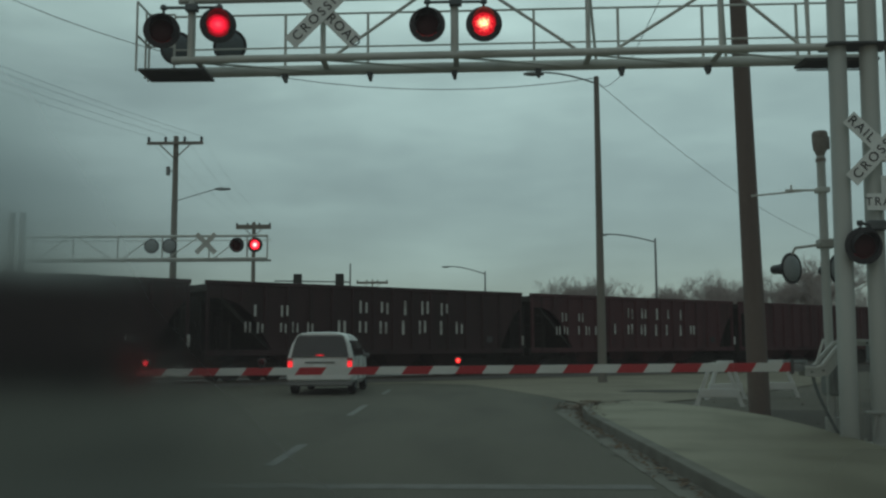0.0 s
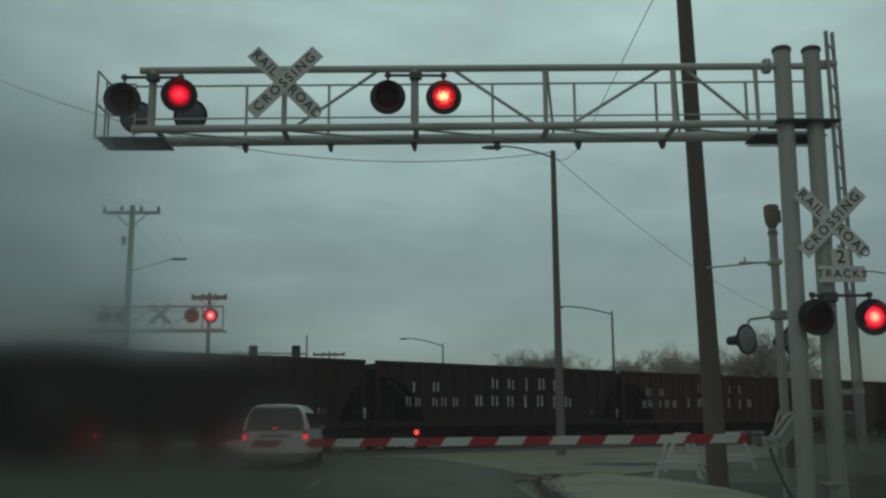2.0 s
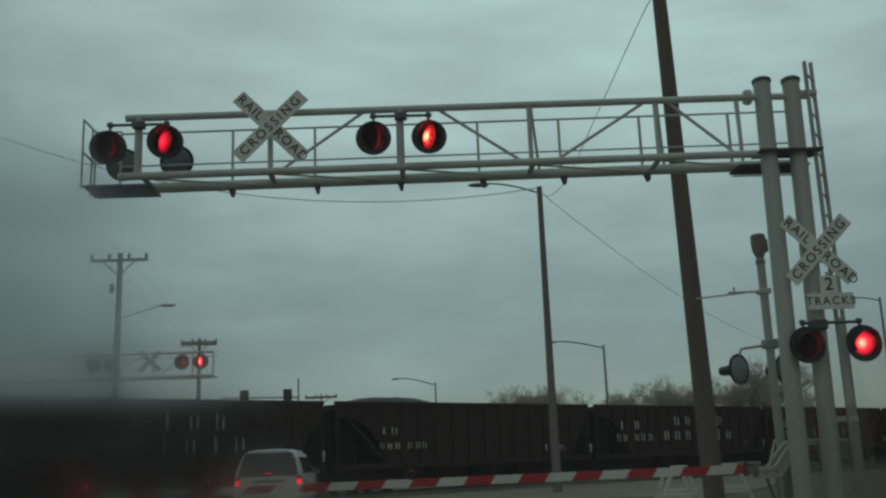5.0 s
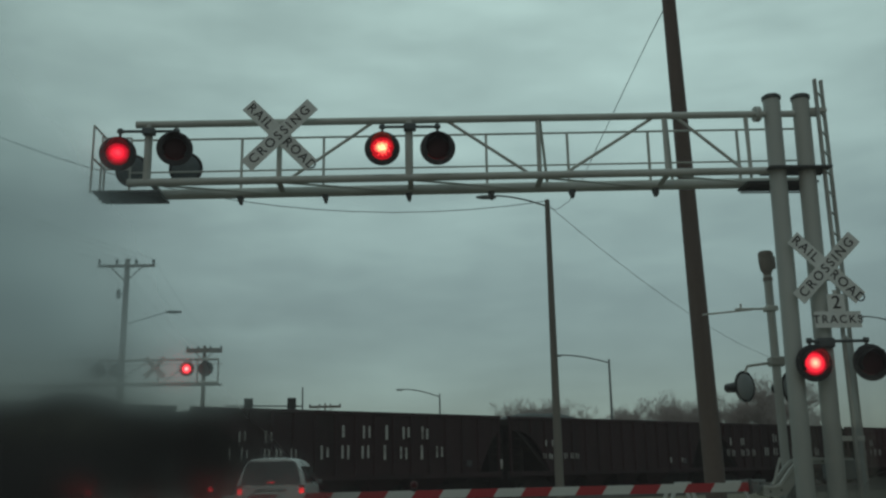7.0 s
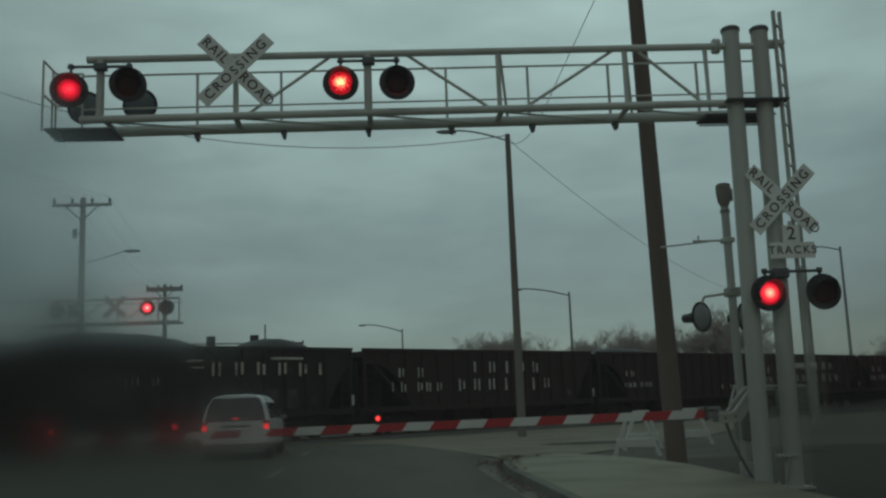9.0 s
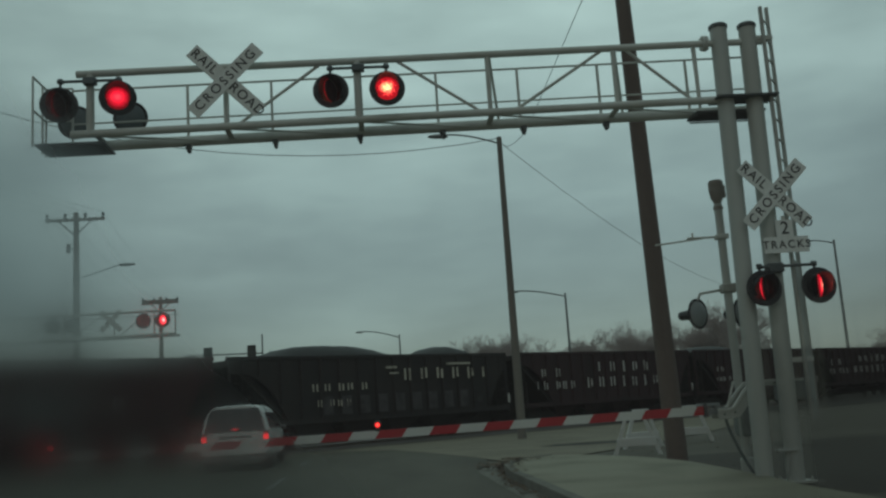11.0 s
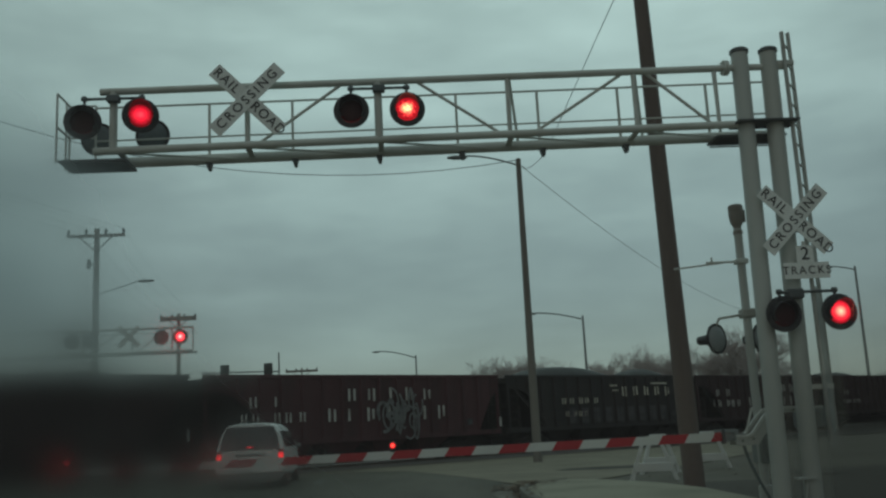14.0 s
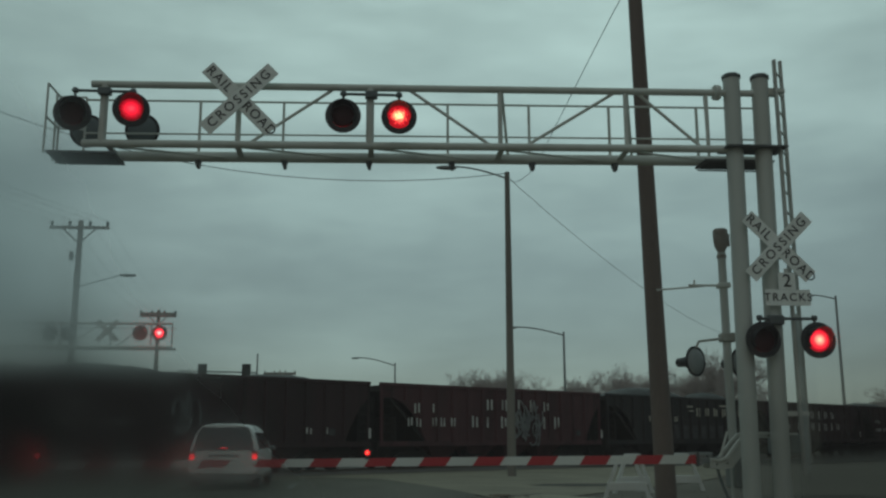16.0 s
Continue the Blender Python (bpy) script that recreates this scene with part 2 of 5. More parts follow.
CONCRETE = material("pale_concrete_paving", (0.275, 0.258, 0.192), 0.9, 0, 0.16, 35, 0.8, (0.16, 0.148, 0.108), 0.75, 0.3)
KERB = material("kerb_concrete", (0.165, 0.158, 0.132), 0.9, 0, 0.2, 30, 1.5, (0.10, 0.088, 0.07), 0.8, 0.3)
DIRT = material("packed_dirt_and_gravel", (0.095, 0.084, 0.064), 0.95, 0, 0.35, 9, 0.3, (0.15, 0.135, 0.108), 0.7, 0.6)
DAMPDIRT = material("damp_brown_dirt", (0.05, 0.042, 0.032), 0.95, 0, 0.3, 12, 1.2, (0.085, 0.075, 0.06), 0.6, 0.5)
LEAVES = material("dry_leaf_litter", (0.12, 0.075, 0.042), 0.9, 0, 0.4, 40, 6, (0.06, 0.04, 0.025), 0.7, 0.4)
LINEPAINT = material("worn_white_road_paint", (0.19, 0.19, 0.178), 0.8, 0, 0.2, 40, 5, (0.10, 0.10, 0.10), 0.9, 0.2)
DUSTY = material("dusty_pale_gravel", (0.205, 0.182, 0.132), 0.95, 0, 0.3, 12, 0.45, (0.13, 0.113, 0.083), 0.7, 0.5)
DARKVERGE = material("dark_verge_ground", (0.040, 0.035, 0.029), 0.95, 0, 0.4, 11, 0.5, (0.075, 0.066, 0.052), 0.6, 0.6)
BALLAST = material("track_ballast", (0.14, 0.13, 0.12), 0.95, 0, 0.5, 14, 1, (0.08, 0.075, 0.07), 0.6, 0.8)
RAILSTEEL = material("rail_steel", (0.20, 0.16, 0.13), 0.45, 0.7, 0.15, 20, 2)
BROWNCAR = material("faded_oxide_brown_paint", (0.080, 0.028, 0.032), 0.75, 0, 0.25, 12, 0.9, (0.037, 0.020, 0.020), 0.8, 0.15, (1, 1, 0.22))
DARKCAR = material("dark_sooty_brown_paint", (0.041, 0.018, 0.020), 0.75, 0, 0.25, 12, 0.9, (0.02, 0.016, 0.015), 0.8, 0.15, (1, 1, 0.22))
BLACKCAR = material("weathered_black_paint", (0.024, 0.021, 0.021), 0.7, 0, 0.3, 12, 0.9, (0.045, 0.036, 0.031), 0.7, 0.15, (1, 1, 0.22))
# running-gear grime; also stands for the shade in the car-end recesses
UNDER = material("grimy_gear_shaded_ends", (0.022, 0.019, 0.017), 0.8, 0, 0.3, 15, 2, (0.05, 0.035, 0.025), 0.5, 0.2)
COAL = material("black_coal", (0.014, 0.014, 0.015), 0.6, 0, 0.6, 18, 3, (0.03, 0.03, 0.03), 0.5, 0.9)
LETTER = material("faded_white_lettering", (0.55, 0.54, 0.51), 0.8, 0, 0.25, 14, 1.6, (0.12, 0.09, 0.08), 0.85, 0.05)
AMBER = material("faded_cream_lettering", (0.56, 0.53, 0.44), 0.8, 0, 0.2, 18, 2.5, (0.14, 0.12, 0.10), 0.9, 0.05)
SMEAR = material("dull_lilac_grey_smears", (0.075, 0.068, 0.072), 0.85, 0, 0.3, 10, 2.5, (0.03, 0.028, 0.028), 0.9, 0)
SPRAY = material("white_spray_paint", (0.36, 0.37, 0.37), 0.7, 0, 0.3, 12, 3, (0.12, 0.11, 0.11), 0.8, 0)
VANWHITE = material("white_car_paint", (0.70, 0.71, 0.69), 0.28, 0, 0.03, 20, 1.5, (0.52, 0.51, 0.48), 0.5, 0.02, spec=0.6)
GLASSDARK = material("dark_tinted_car_glass", (0.012, 0.014, 0.016), 0.06, 0, 0.1, 8, 1, None, 0.2, 0, spec=0.7)
RUBBER = material("tyre_rubber", (0.02, 0.02, 0.021), 0.85, 0, 0.2, 40, 4, (0.05, 0.048, 0.045), 0.5, 0.2)
PLASTIC = material("grey_bumper_plastic", (0.20, 0.205, 0.20), 0.6, 0, 0.1, 30, 3)
BARRICADE = material("white_plastic_barricade", (0.60, 0.61, 0.58), 0.5, 0, 0.05, 30, 3, (0.45, 0.43, 0.38), 0.5, 0.05)
TWIG = material("bare_winter_twigs", (0.46, 0.405, 0.39), 0.9, 0, 0.3, 20, 3, (0.22, 0.19, 0.17), 0.5, 0.2)
SIGNALGREEN = material("dark_signal_housing", (0.03, 0.033, 0.03), 0.6, 0, 0.2, 30, 3)
HILL = material("distant_brush", (0.075, 0.07, 0.058), 0.95, 0, 0.3, 0.6, 0.05, (0.045, 0.043, 0.037), 0.6, 0)


# ---------------------------------------------------------------- mesh helpers
def part(name, bm, mat, parent=None, label="", smooth=True):
    """Links a bmesh as one mesh object, under parent if one is given."""
    me = bpy.data.meshes.new(name)
    bmesh.ops.recalc_face_normals(bm, faces=bm.faces)
    bm.to_mesh(me)
    bm.free()
    for mm in (mat if isinstance(mat, (list, tuple)) else [mat]):
        me.materials.append(mm)
    if smooth:
        me.shade_smooth()
        me.set_sharp_from_angle(angle=radians(38))
    ob = new(name, me)
    if parent:
        ob.parent = parent
    if label:
        tagged(ob, label)
    return ob


def share(name, mesh, parent, m=None):
    """Another object on the same mesh."""
    ob = new(name, mesh)
    ob.parent = parent
    if m is not None:
        ob.matrix_basis = m
    return ob


def thing(name, label, category, at=(0, 0, 0), rz=0.0, group="", kind=""):
    ob = new(name)
    ob.empty_display_size = 0.1
    ob.matrix_basis = pose(*at, 0, 0, rz)
    return tagged(ob, label, category, group, kind)


def bx(bm, x0, x1, y0, y1, z0, z1, bevel=0.0, mi=0):
    r = bmesh.ops.create_cube(bm, size=1, matrix=Matrix.LocRotScale(((x0 + x1) / 2, (y0 + y1) / 2, (z0 + z1) / 2), None, (x1 - x0, y1 - y0, z1 - z0)))
    vs = r["verts"]
    fs = {f for v in vs for f in v.link_faces}
    if bevel:
        g = bmesh.ops.bevel(bm, geom=list({e for v in vs for e in v.link_edges}), offset=bevel, segments=1, affect="EDGES")
        fs = set(g["faces"]) | {f for f in fs if f.is_valid}
    for f in fs:
        f.material_index = mi
    return bm


def tube(bm, p, q, r0, r1=None, seg=12, caps=True, mi=0):
    p, q = Vector(p), Vector(q)
    d = q - p
    m = Matrix.Translation((p + q) / 2) @ d.to_track_quat("Z", "Y").to_matrix().to_4x4()
    g = bmesh.ops.create_cone(bm, cap_ends=caps, segments=seg, radius1=r0, radius2=r0 if r1 is None else r1, depth=d.length, matrix=m)
    for v in g["verts"]:
        for f in v.link_faces:
            f.material_index = mi
    return bm


def prism(bm, pts, axis, a, b, mi=0):
    """Extrudes a polygon: pts are (u, v) in the plane across axis, from a to b along it."""
    def place(u, v, w):
        return {"x": (w, u, v), "y": (u, w, v), "z": (u, v, w)}[axis]
    lo = [bm.verts.new(place(u, v, a)) for u, v in pts]
    hi = [bm.verts.new(place(u, v, b)) for u, v in pts]
    fs = [bm.faces.new(lo), bm.faces.new(hi[::-1])]
    for i in range(len(pts)):
        j = (i + 1) % len(pts)
        fs.append(bm.faces.new((lo[i], lo[j], hi[j], hi[i])))
    for f in fs:
        f.material_index = mi
    return bm


def lathe(bm, prof, seg=24, m=None, mi=0):
    """Turns (radius, height) pairs about z, then places them by m."""
    m = m or Matrix()
    rings = []
    for r, z in prof:
        if r < 1e-6:
            rings.append([bm.verts.new(m @ Vector((0, 0, z)))])
        else:
            rings.append([bm.verts.new(m @ Vector((r * math.cos(2 * math.pi * i / seg), r * math.sin(2 * math.pi * i / seg), z))) for i in range(seg)])
    for a, b in zip(rings, rings[1:]):
        for i in range(seg):
            j = (i + 1) % seg
            if len(a) == 1 and len(b) == 1:
                continue
            if len(a) == 1:
                f = bm.faces.new((a[0], b[i], b[j]))
            elif len(b) == 1:
                f = bm.faces.new((a[i], b[0], a[j]))
            else:
                f = bm.faces.new((a[i], b[i], b[j], a[j]))
            f.material_index = mi
    return bm


def wire(name, points, r, mat, label, sag=0.0):
    """A hanging cable through the points, sagging between them."""
    bm = bmesh.new()
    prev = None
    for a, b in zip(points, points[1:]):
        a, b = Vector(a), Vector(b)
        for i in range(17):
            k = i / 16
            c = a.lerp(b, k) - Vector((0, 0, sag * 4 * k * (1 - k)))
            if prev is not None and (c - prev).length > 1e-4:
                tube(bm, prev, c, r, seg=5, caps=False)
            prev = c
        prev = None
    return tagged(part(name, bm, mat), label, "cable")


def text_mesh(body, size, mat, parent, m, name="lettering", space=1.0):
    cu = bpy.data.curves.new("lettering", "FONT")
    cu.body, cu.size, cu.align_x, cu.align_y, cu.extrude, cu.space_character = body, size, "CENTER", "CENTER", 0.002, space
    cu.offset = size * 0.006
    tmp = new("lettering_tmp", cu)
    dg = bpy.context.evaluated_depsgraph_get()
    me = bpy.data.meshes.new_from_object(tmp.evaluated_get(dg))
    bpy.data.objects.remove(tmp)
    bpy.data.curves.remove(cu)
    me.materials.clear()
    me.materials.append(mat)
    ob = new(name, me)
    ob.parent = parent
    ob.matrix_basis = m
    return ob


FACE = Matrix.Rotation(radians(90), 4, "X")      # lettering that faces the road user, towards -y


# ---------------------------------------------------------------- misted windscreen of the waiting car
def build_windscreen():
    m = bpy.data.materials.new("misted_windscreen_glass")
    m.use_nodes = True
    n, l = m.node_tree.nodes, m.node_tree.links
    n.clear()
    out = n.new("ShaderNodeOutputMaterial")
    clear = n.new("ShaderNodeBsdfTransparent")
    clear.inputs["Color"].default_value = (0.97, 0.99, 0.98, 1)
    mist = n.new("ShaderNodeBsdfRefraction")
    mist.inputs["Color"].default_value = (0.54, 0.59, 0.585, 1)
    mist.inputs["IOR"].default_value, mist.inputs["Roughness"].default_value = 1.03, 0.74
    tc = n.new("ShaderNodeTexCoord")
    sep = n.new("ShaderNodeSeparateXYZ")
    l.new(tc.outputs["Object"], sep.inputs["Vector"])
    # mist thickens towards the lower corner of the glass
    k1 = n.new("ShaderNodeMath")
    k1.operation = "MULTIPLY_ADD"
    k1.inputs[1].default_value, k1.inputs[2].default_value = -1.5, -0.025
    l.new(sep.outputs["Z"], k1.inputs[0])
    k2 = n.new("ShaderNodeMath")
    k2.operation = "MULTIPLY_ADD"
    k2.inputs[1].default_value = -2.0
    l.new(sep.outputs["X"], k2.inputs[0])
    l.new(k1.outputs["Value"], k2.inputs[2])
    nz = n.new("ShaderNodeTexNoise")
    nz.inputs["Scale"].default_value, nz.inputs["Detail"].default_value = 9.0, 3.0
    l.new(tc.outputs["Object"], nz.inputs["Vector"])
    k3 = n.new("ShaderNodeMath")
    k3.operation = "MULTIPLY_ADD"
    k3.inputs[1].default_value = 0.16
    l.new(nz.outputs["Fac"], k3.inputs[0])
    l.new(k2.outputs["Value"], k3.inputs[2])
    mr = n.new("ShaderNodeMapRange")
    mr.interpolation_type = "SMOOTHSTEP"
    mr.inputs["From Min"].default_value, mr.inputs["From Max"].default_value = 0.06, 0.33
    mr.inputs["To Max"].default_value = 0.95
    l.new(k3.outputs["Value"], mr.inputs["Value"])
    # blurring smears low on the passenger's side; dark colour paints in a dimmer view
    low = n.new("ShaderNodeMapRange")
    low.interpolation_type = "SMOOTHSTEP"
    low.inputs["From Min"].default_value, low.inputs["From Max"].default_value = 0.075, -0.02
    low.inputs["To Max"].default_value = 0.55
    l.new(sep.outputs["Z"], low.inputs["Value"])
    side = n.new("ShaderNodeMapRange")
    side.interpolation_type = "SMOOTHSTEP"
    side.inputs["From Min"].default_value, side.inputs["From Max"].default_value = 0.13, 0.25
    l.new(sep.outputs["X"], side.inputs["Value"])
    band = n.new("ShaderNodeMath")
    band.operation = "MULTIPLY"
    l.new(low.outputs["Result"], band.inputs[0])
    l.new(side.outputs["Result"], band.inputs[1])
    dim_smear = n.new("ShaderNodeBsdfRefraction")
    dim_smear.inputs["Color"].default_value = (0.265, 0.255, 0.215, 1)
    dim_smear.inputs["IOR"].default_value, dim_smear.inputs["Roughness"].default_value = 1.02, 0.35
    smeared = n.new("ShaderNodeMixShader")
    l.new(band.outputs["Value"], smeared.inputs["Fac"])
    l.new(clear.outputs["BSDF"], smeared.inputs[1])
    l.new(dim_smear.outputs["BSDF"], smeared.inputs[2])
    mix = n.new("ShaderNodeMixShader")
    l.new(mr.outputs["Result"], mix.inputs["Fac"])
    l.new(smeared.outputs["Shader"], mix.inputs[1])
    l.new(mist.outputs["BSDF"], mix.inputs[2])
    dust = n.new("ShaderNodeBsdfTranslucent")       # thin dust film, added to lift the dark tones with scattered daylight
    dust.inputs["Color"].default_value = (0.86, 0.70, 0.72, 1)
    film = n.new("ShaderNodeMixShader")
    film.inputs["Fac"].default_value = 0.047
    l.new(mix.outputs["Shader"], film.inputs[1])
    l.new(dust.outputs["BSDF"], film.inputs[2])
    l.new(film.outputs["Shader"], out.inputs["Surface"])
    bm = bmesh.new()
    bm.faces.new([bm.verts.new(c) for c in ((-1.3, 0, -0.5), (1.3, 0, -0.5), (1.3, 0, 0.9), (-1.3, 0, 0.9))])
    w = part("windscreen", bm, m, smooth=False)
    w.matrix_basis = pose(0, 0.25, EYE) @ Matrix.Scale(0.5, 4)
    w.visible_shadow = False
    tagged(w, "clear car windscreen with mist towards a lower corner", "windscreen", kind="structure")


# ---------------------------------------------------------------- ground, road, kerb
def sheet(name, pts, z, mat, label, category, kind="structure", thick=0.0, parent=None):
    bm = bmesh.new()
    if thick:
        prism(bm, pts, "z", z - thick, z)
    else:
        bm.faces.new([bm.verts.new((x, y, z)) for x, y in pts])
    ob = part(name, bm, mat, parent, smooth=False)
    return tagged(ob, label, category, kind=kind)


def build_ground():
    bm = bmesh.new()
    xs = [-900, -300, -120, -60, -30, -12, 2, 12, 30, 60, 120, 300, 900]
    ys = [-300, -60, -10, 5, 20, 32, 60, 100, 200, 500, 1500]
    grid = [[bm.verts.new((x, y, -0.02)) for x in xs] for y in ys]
    for j in range(len(ys) - 1):
        for i in range(len(xs) - 1):
            bm.faces.new((grid[j][i], grid[j][i + 1], grid[j + 1][i + 1], grid[j + 1][i]))
    tagged(part("ground", bm, DIRT, smooth=False), "packed grey-brown dirt and gravel ground", "ground", kind="structure")
    sheet("road", [(-17, -40), (2.0, -40), (2.0, 20.0), (2.5, 22.5), (2.7, 24.5), (2.8, 36.0), (4.5, 45), (5, 64), (5, 140), (-17, 140)], 0.0, ASPHALT,
          "worn dark grey asphalt road leading to the crossing", "road")
    sheet("gutter", [(2.004, -40), (2.34, -40), (2.34, 19.4), (2.9, 22.0), (2.6, 22.3), (2.004, 20.0)], 0.004, KERB, "stained concrete gutter strip beside the kerb", "gutter")
    # kerb with a rounded nose at its far end
    bm = bmesh.new()
    line = [(2.34, -40), (2.34, 8), (2.34, 17.5), (2.5, 19.6), (2.95, 21.2), (3.8, 22.0)]
    for (xa, ya), (xb, yb) in zip(line, line[1:]):
        d = Vector((xb - xa, yb - ya, 0)).normalized()
        nrm = Vector((d.y, -d.x, 0)) * 0.16
        prof = [(0, -0.02), (0.02, 0.11), (0.05, 0.135), (1, 0.14), (1, -0.02)]
        ends = []
        for px, py in ((xa, ya), (xb, yb)):
            ends.append([bm.verts.new((px + nrm.x * u, py + nrm.y * u, z)) for u, z in prof])
        for i in range(len(prof) - 1):
            bm.faces.new((ends[0][i], ends[0][i + 1], ends[1][i + 1], ends[1][i]))
    tagged(part("kerb", bm, KERB, smooth=False), "stained concrete kerb along the road edge", "kerb", kind="structure")
    sheet("pavement", [(2.5, -40), (5.15, -40), (5.15, 11.5), (5.3, 13.2), (5.4, 15.0), (5.45, 17.0), (5.2, 19.0), (4.6, 20.8), (3.9, 21.8), (3.1, 21.1), (2.66, 19.5), (2.5, 17.5)],
          0.13, CONCRETE, "pale concrete pavement slab with a rounded back edge", "pavement", thick=0.15)
    for y in (-2.0, 2.5, 7.0, 11.5, 16.0, 20.0):
        sheet("pavement_joint", [(2.52, y), (5.1, y), (5.1, y + 0.02), (2.52, y + 0.02)], 0.134, KERB, "narrow dark joint across the concrete pavement", "joint")
    rng = random.Random(4)
    for ya, yb in ((11.2, 13.6), (19.2, 22.6), (27.6, 30.4), (3.0, 6.0)):
        sheet("lane_dash", [(-2.26, ya), (-2.12, ya), (-2.12, yb), (-2.26, yb)], 0.004, LINEPAINT, "worn white dashed lane line on asphalt", "road marking")
    sheet("stop_line", [(-6.4, 9.55), (1.9, 9.3), (1.9, 9.62), (-6.4, 9.9)], 0.004, material("nearly_worn_away_paint", (0.145, 0.143, 0.13), 0.85, 0, 0.3, 40, 3, (0.095, 0.09, 0.075), 0.95, 0.2),
          "nearly worn away pale stop line", "road marking")
    sheet("apron", [(2.95, 22.7), (3.9, 22.3), (5.2, 23.6), (7.2, 26.0), (10.5, 30.5), (15, 38), (21, 51), (6, 42.6), (0, 38.4), (-5, 34.6), (-1.6, 35.6), (0.5, 34.0), (1.5, 30), (2.35, 26.2)],
          0.006, DUSTY, "pale dusty gravel apron before the tracks", "ground")
    for cx, cy, rx, ry, z, seed in ((9.4, 15.6, 4.4, 5.6, -0.014, 1), (6.4, 28.6, 1.5, 0.9, 0.011, 2), (10.5, 22.0, 2.0, 1.3, -0.014, 3)):
        pts = []
        for i in range(40):
            a = 2 * math.pi * i / 40
            k = 1 + 0.22 * noise.noise((2 * math.cos(a), 2 * math.sin(a), seed * 7.3)) + 0.05 * math.sin(9 * a)
            pts.append((max(cx + rx * k * math.cos(a), 5.5 if cy < 21 else 0), cy + ry * k * math.sin(a)))
        sheet("dirt_patch", pts, z, DAMPDIRT, "damp dark brown patch of bare dirt", "dirt")
    # leaf litter and crumbs of dirt in the gutter
    bm = bmesh.new()
    for i in range(420):
        y = rng.uniform(6, 21) if i % 3 else rng.uniform(15, 21.5)
        x = 2.3 - abs(rng.gauss(0, 0.13)) + max(0, (y - 18) * 0.13) + (rng.uniform(0, 0.8) if y > 17 and i % 2 else 0) * 0.6
        s = rng.uniform(0.02, 0.06)
        z = 0.012 if x < 2.3 + max(0, (y - 18) * 0.13) else 0.145
        a = rng.uniform(0, 6.28)
        bm.faces.new([bm.verts.new((x + s * math.cos(a + k * 2.1), y + 1.6 * s * math.sin(a + k * 2.1), z + rng.uniform(0, 0.03))) for k in range(3)])
    for i in range(260):                                           # a drift round the nose of the kerb
        a, r = rng.uniform(0, 6.28), abs(rng.gauss(0, 0.55))
        x, y = 2.75 + r * math.cos(a) * 0.8, 21.3 + r * math.sin(a) * 1.6
        s = rng.uniform(0.03, 0.09)
        z = 0.15 if 2.6 < x and y < 21.2 else 0.016
        bm.faces.new([bm.verts.new((x + s * math.cos(a + k * 2.1), y + 1.7 * s * math.sin(a + k * 2.1), z + rng.uniform(0, 0.03))) for k in range(3)])
    tagged(part("leaf_litter", bm, LEAVES, smooth=False), "brown dry leaves gathered along the kerb", "leaves", kind="stuff")
    # a crumpled paper cup lying in the gutter
    bm = bmesh.new()
    lathe(bm, [(0, 0), (0.034, 0), (0.036, 0.008), (0.048, 0.13), (0.051, 0.135), (0.048, 0.137), (0.034, 0.012), (0, 0.012)], 14,
          pose(2.42, 12.35, 0.052, 84, 0, 62) @ Matrix.Diagonal((1.0, 0.8, 1.0, 1)))
    tagged(part("paper_cup", bm, SIGNWHITE), "crumpled white paper cup lying in the gutter", "litter")
    bm = bmesh.new()
    for i in range(260):
        x, y = rng.uniform(5.2, 16), rng.uniform(10, 31)
        s = rng.uniform(0.01, 0.028)
        bmesh.ops.create_icosphere(bm, subdivisions=1, radius=s, matrix=Matrix.Translation((x, y, -0.012)) @ Matrix.Diagonal((1, 1, 0.6, 1)))
    tagged(part("gravel", bm, DIRT, smooth=False), "loose gravel scattered on the dirt", "gravel", kind="stuff")


# ---------------------------------------------------------------- railway signals
LIGHTS_ODD, LIGHTS_EVEN, POST_EVEN, ARM_EVEN = [], [], [], []       # lenses lit in turn


def drum_mesh(lit, r, depth):
    """A turning lamp unit: lit lens towards -y, dark lens towards +y."""
    bm = bmesh.new()
    to_y = Matrix.Rotation(radians(90), 4, "X")
    lathe(bm, [(0, depth), (r * 0.5, depth * 0.85), (r * 0.85, depth * 0.45), (r, 0.004), (r, 0)], 28, to_y, 0)
    lathe(bm, [(r, 0), (r, -0.004), (r * 0.85, -depth * 0.45), (r * 0.5, -depth * 0.85), (0, -depth)], 28, to_y, 1)
    me = bpy.data.meshes.new("lens")
    bmesh.ops.recalc_face_normals(bm, faces=bm.faces)
    bm.to_mesh(me)
    bm.free()
    me.materials.append(lit)
    me.materials.append(DARKLENS)
    me.shade_smooth()
    return me


DRUM_MAST, DRUM_LED, DRUM_SIDE = drum_mesh(RED_MAST, 0.170, 0.05), drum_mesh(RED_LED, 0.170, 0.05), drum_mesh(RED_SIDE, 0.170, 0.05)
DRUM_FAR, DRUM_SMALL = drum_mesh(RED_FAR, 0.215, 0.06), drum_mesh(RED_SMALL, 0.036, 0.03)
DRUM_TIP = drum_mesh(RED_DIM, 0.042, 0.03)


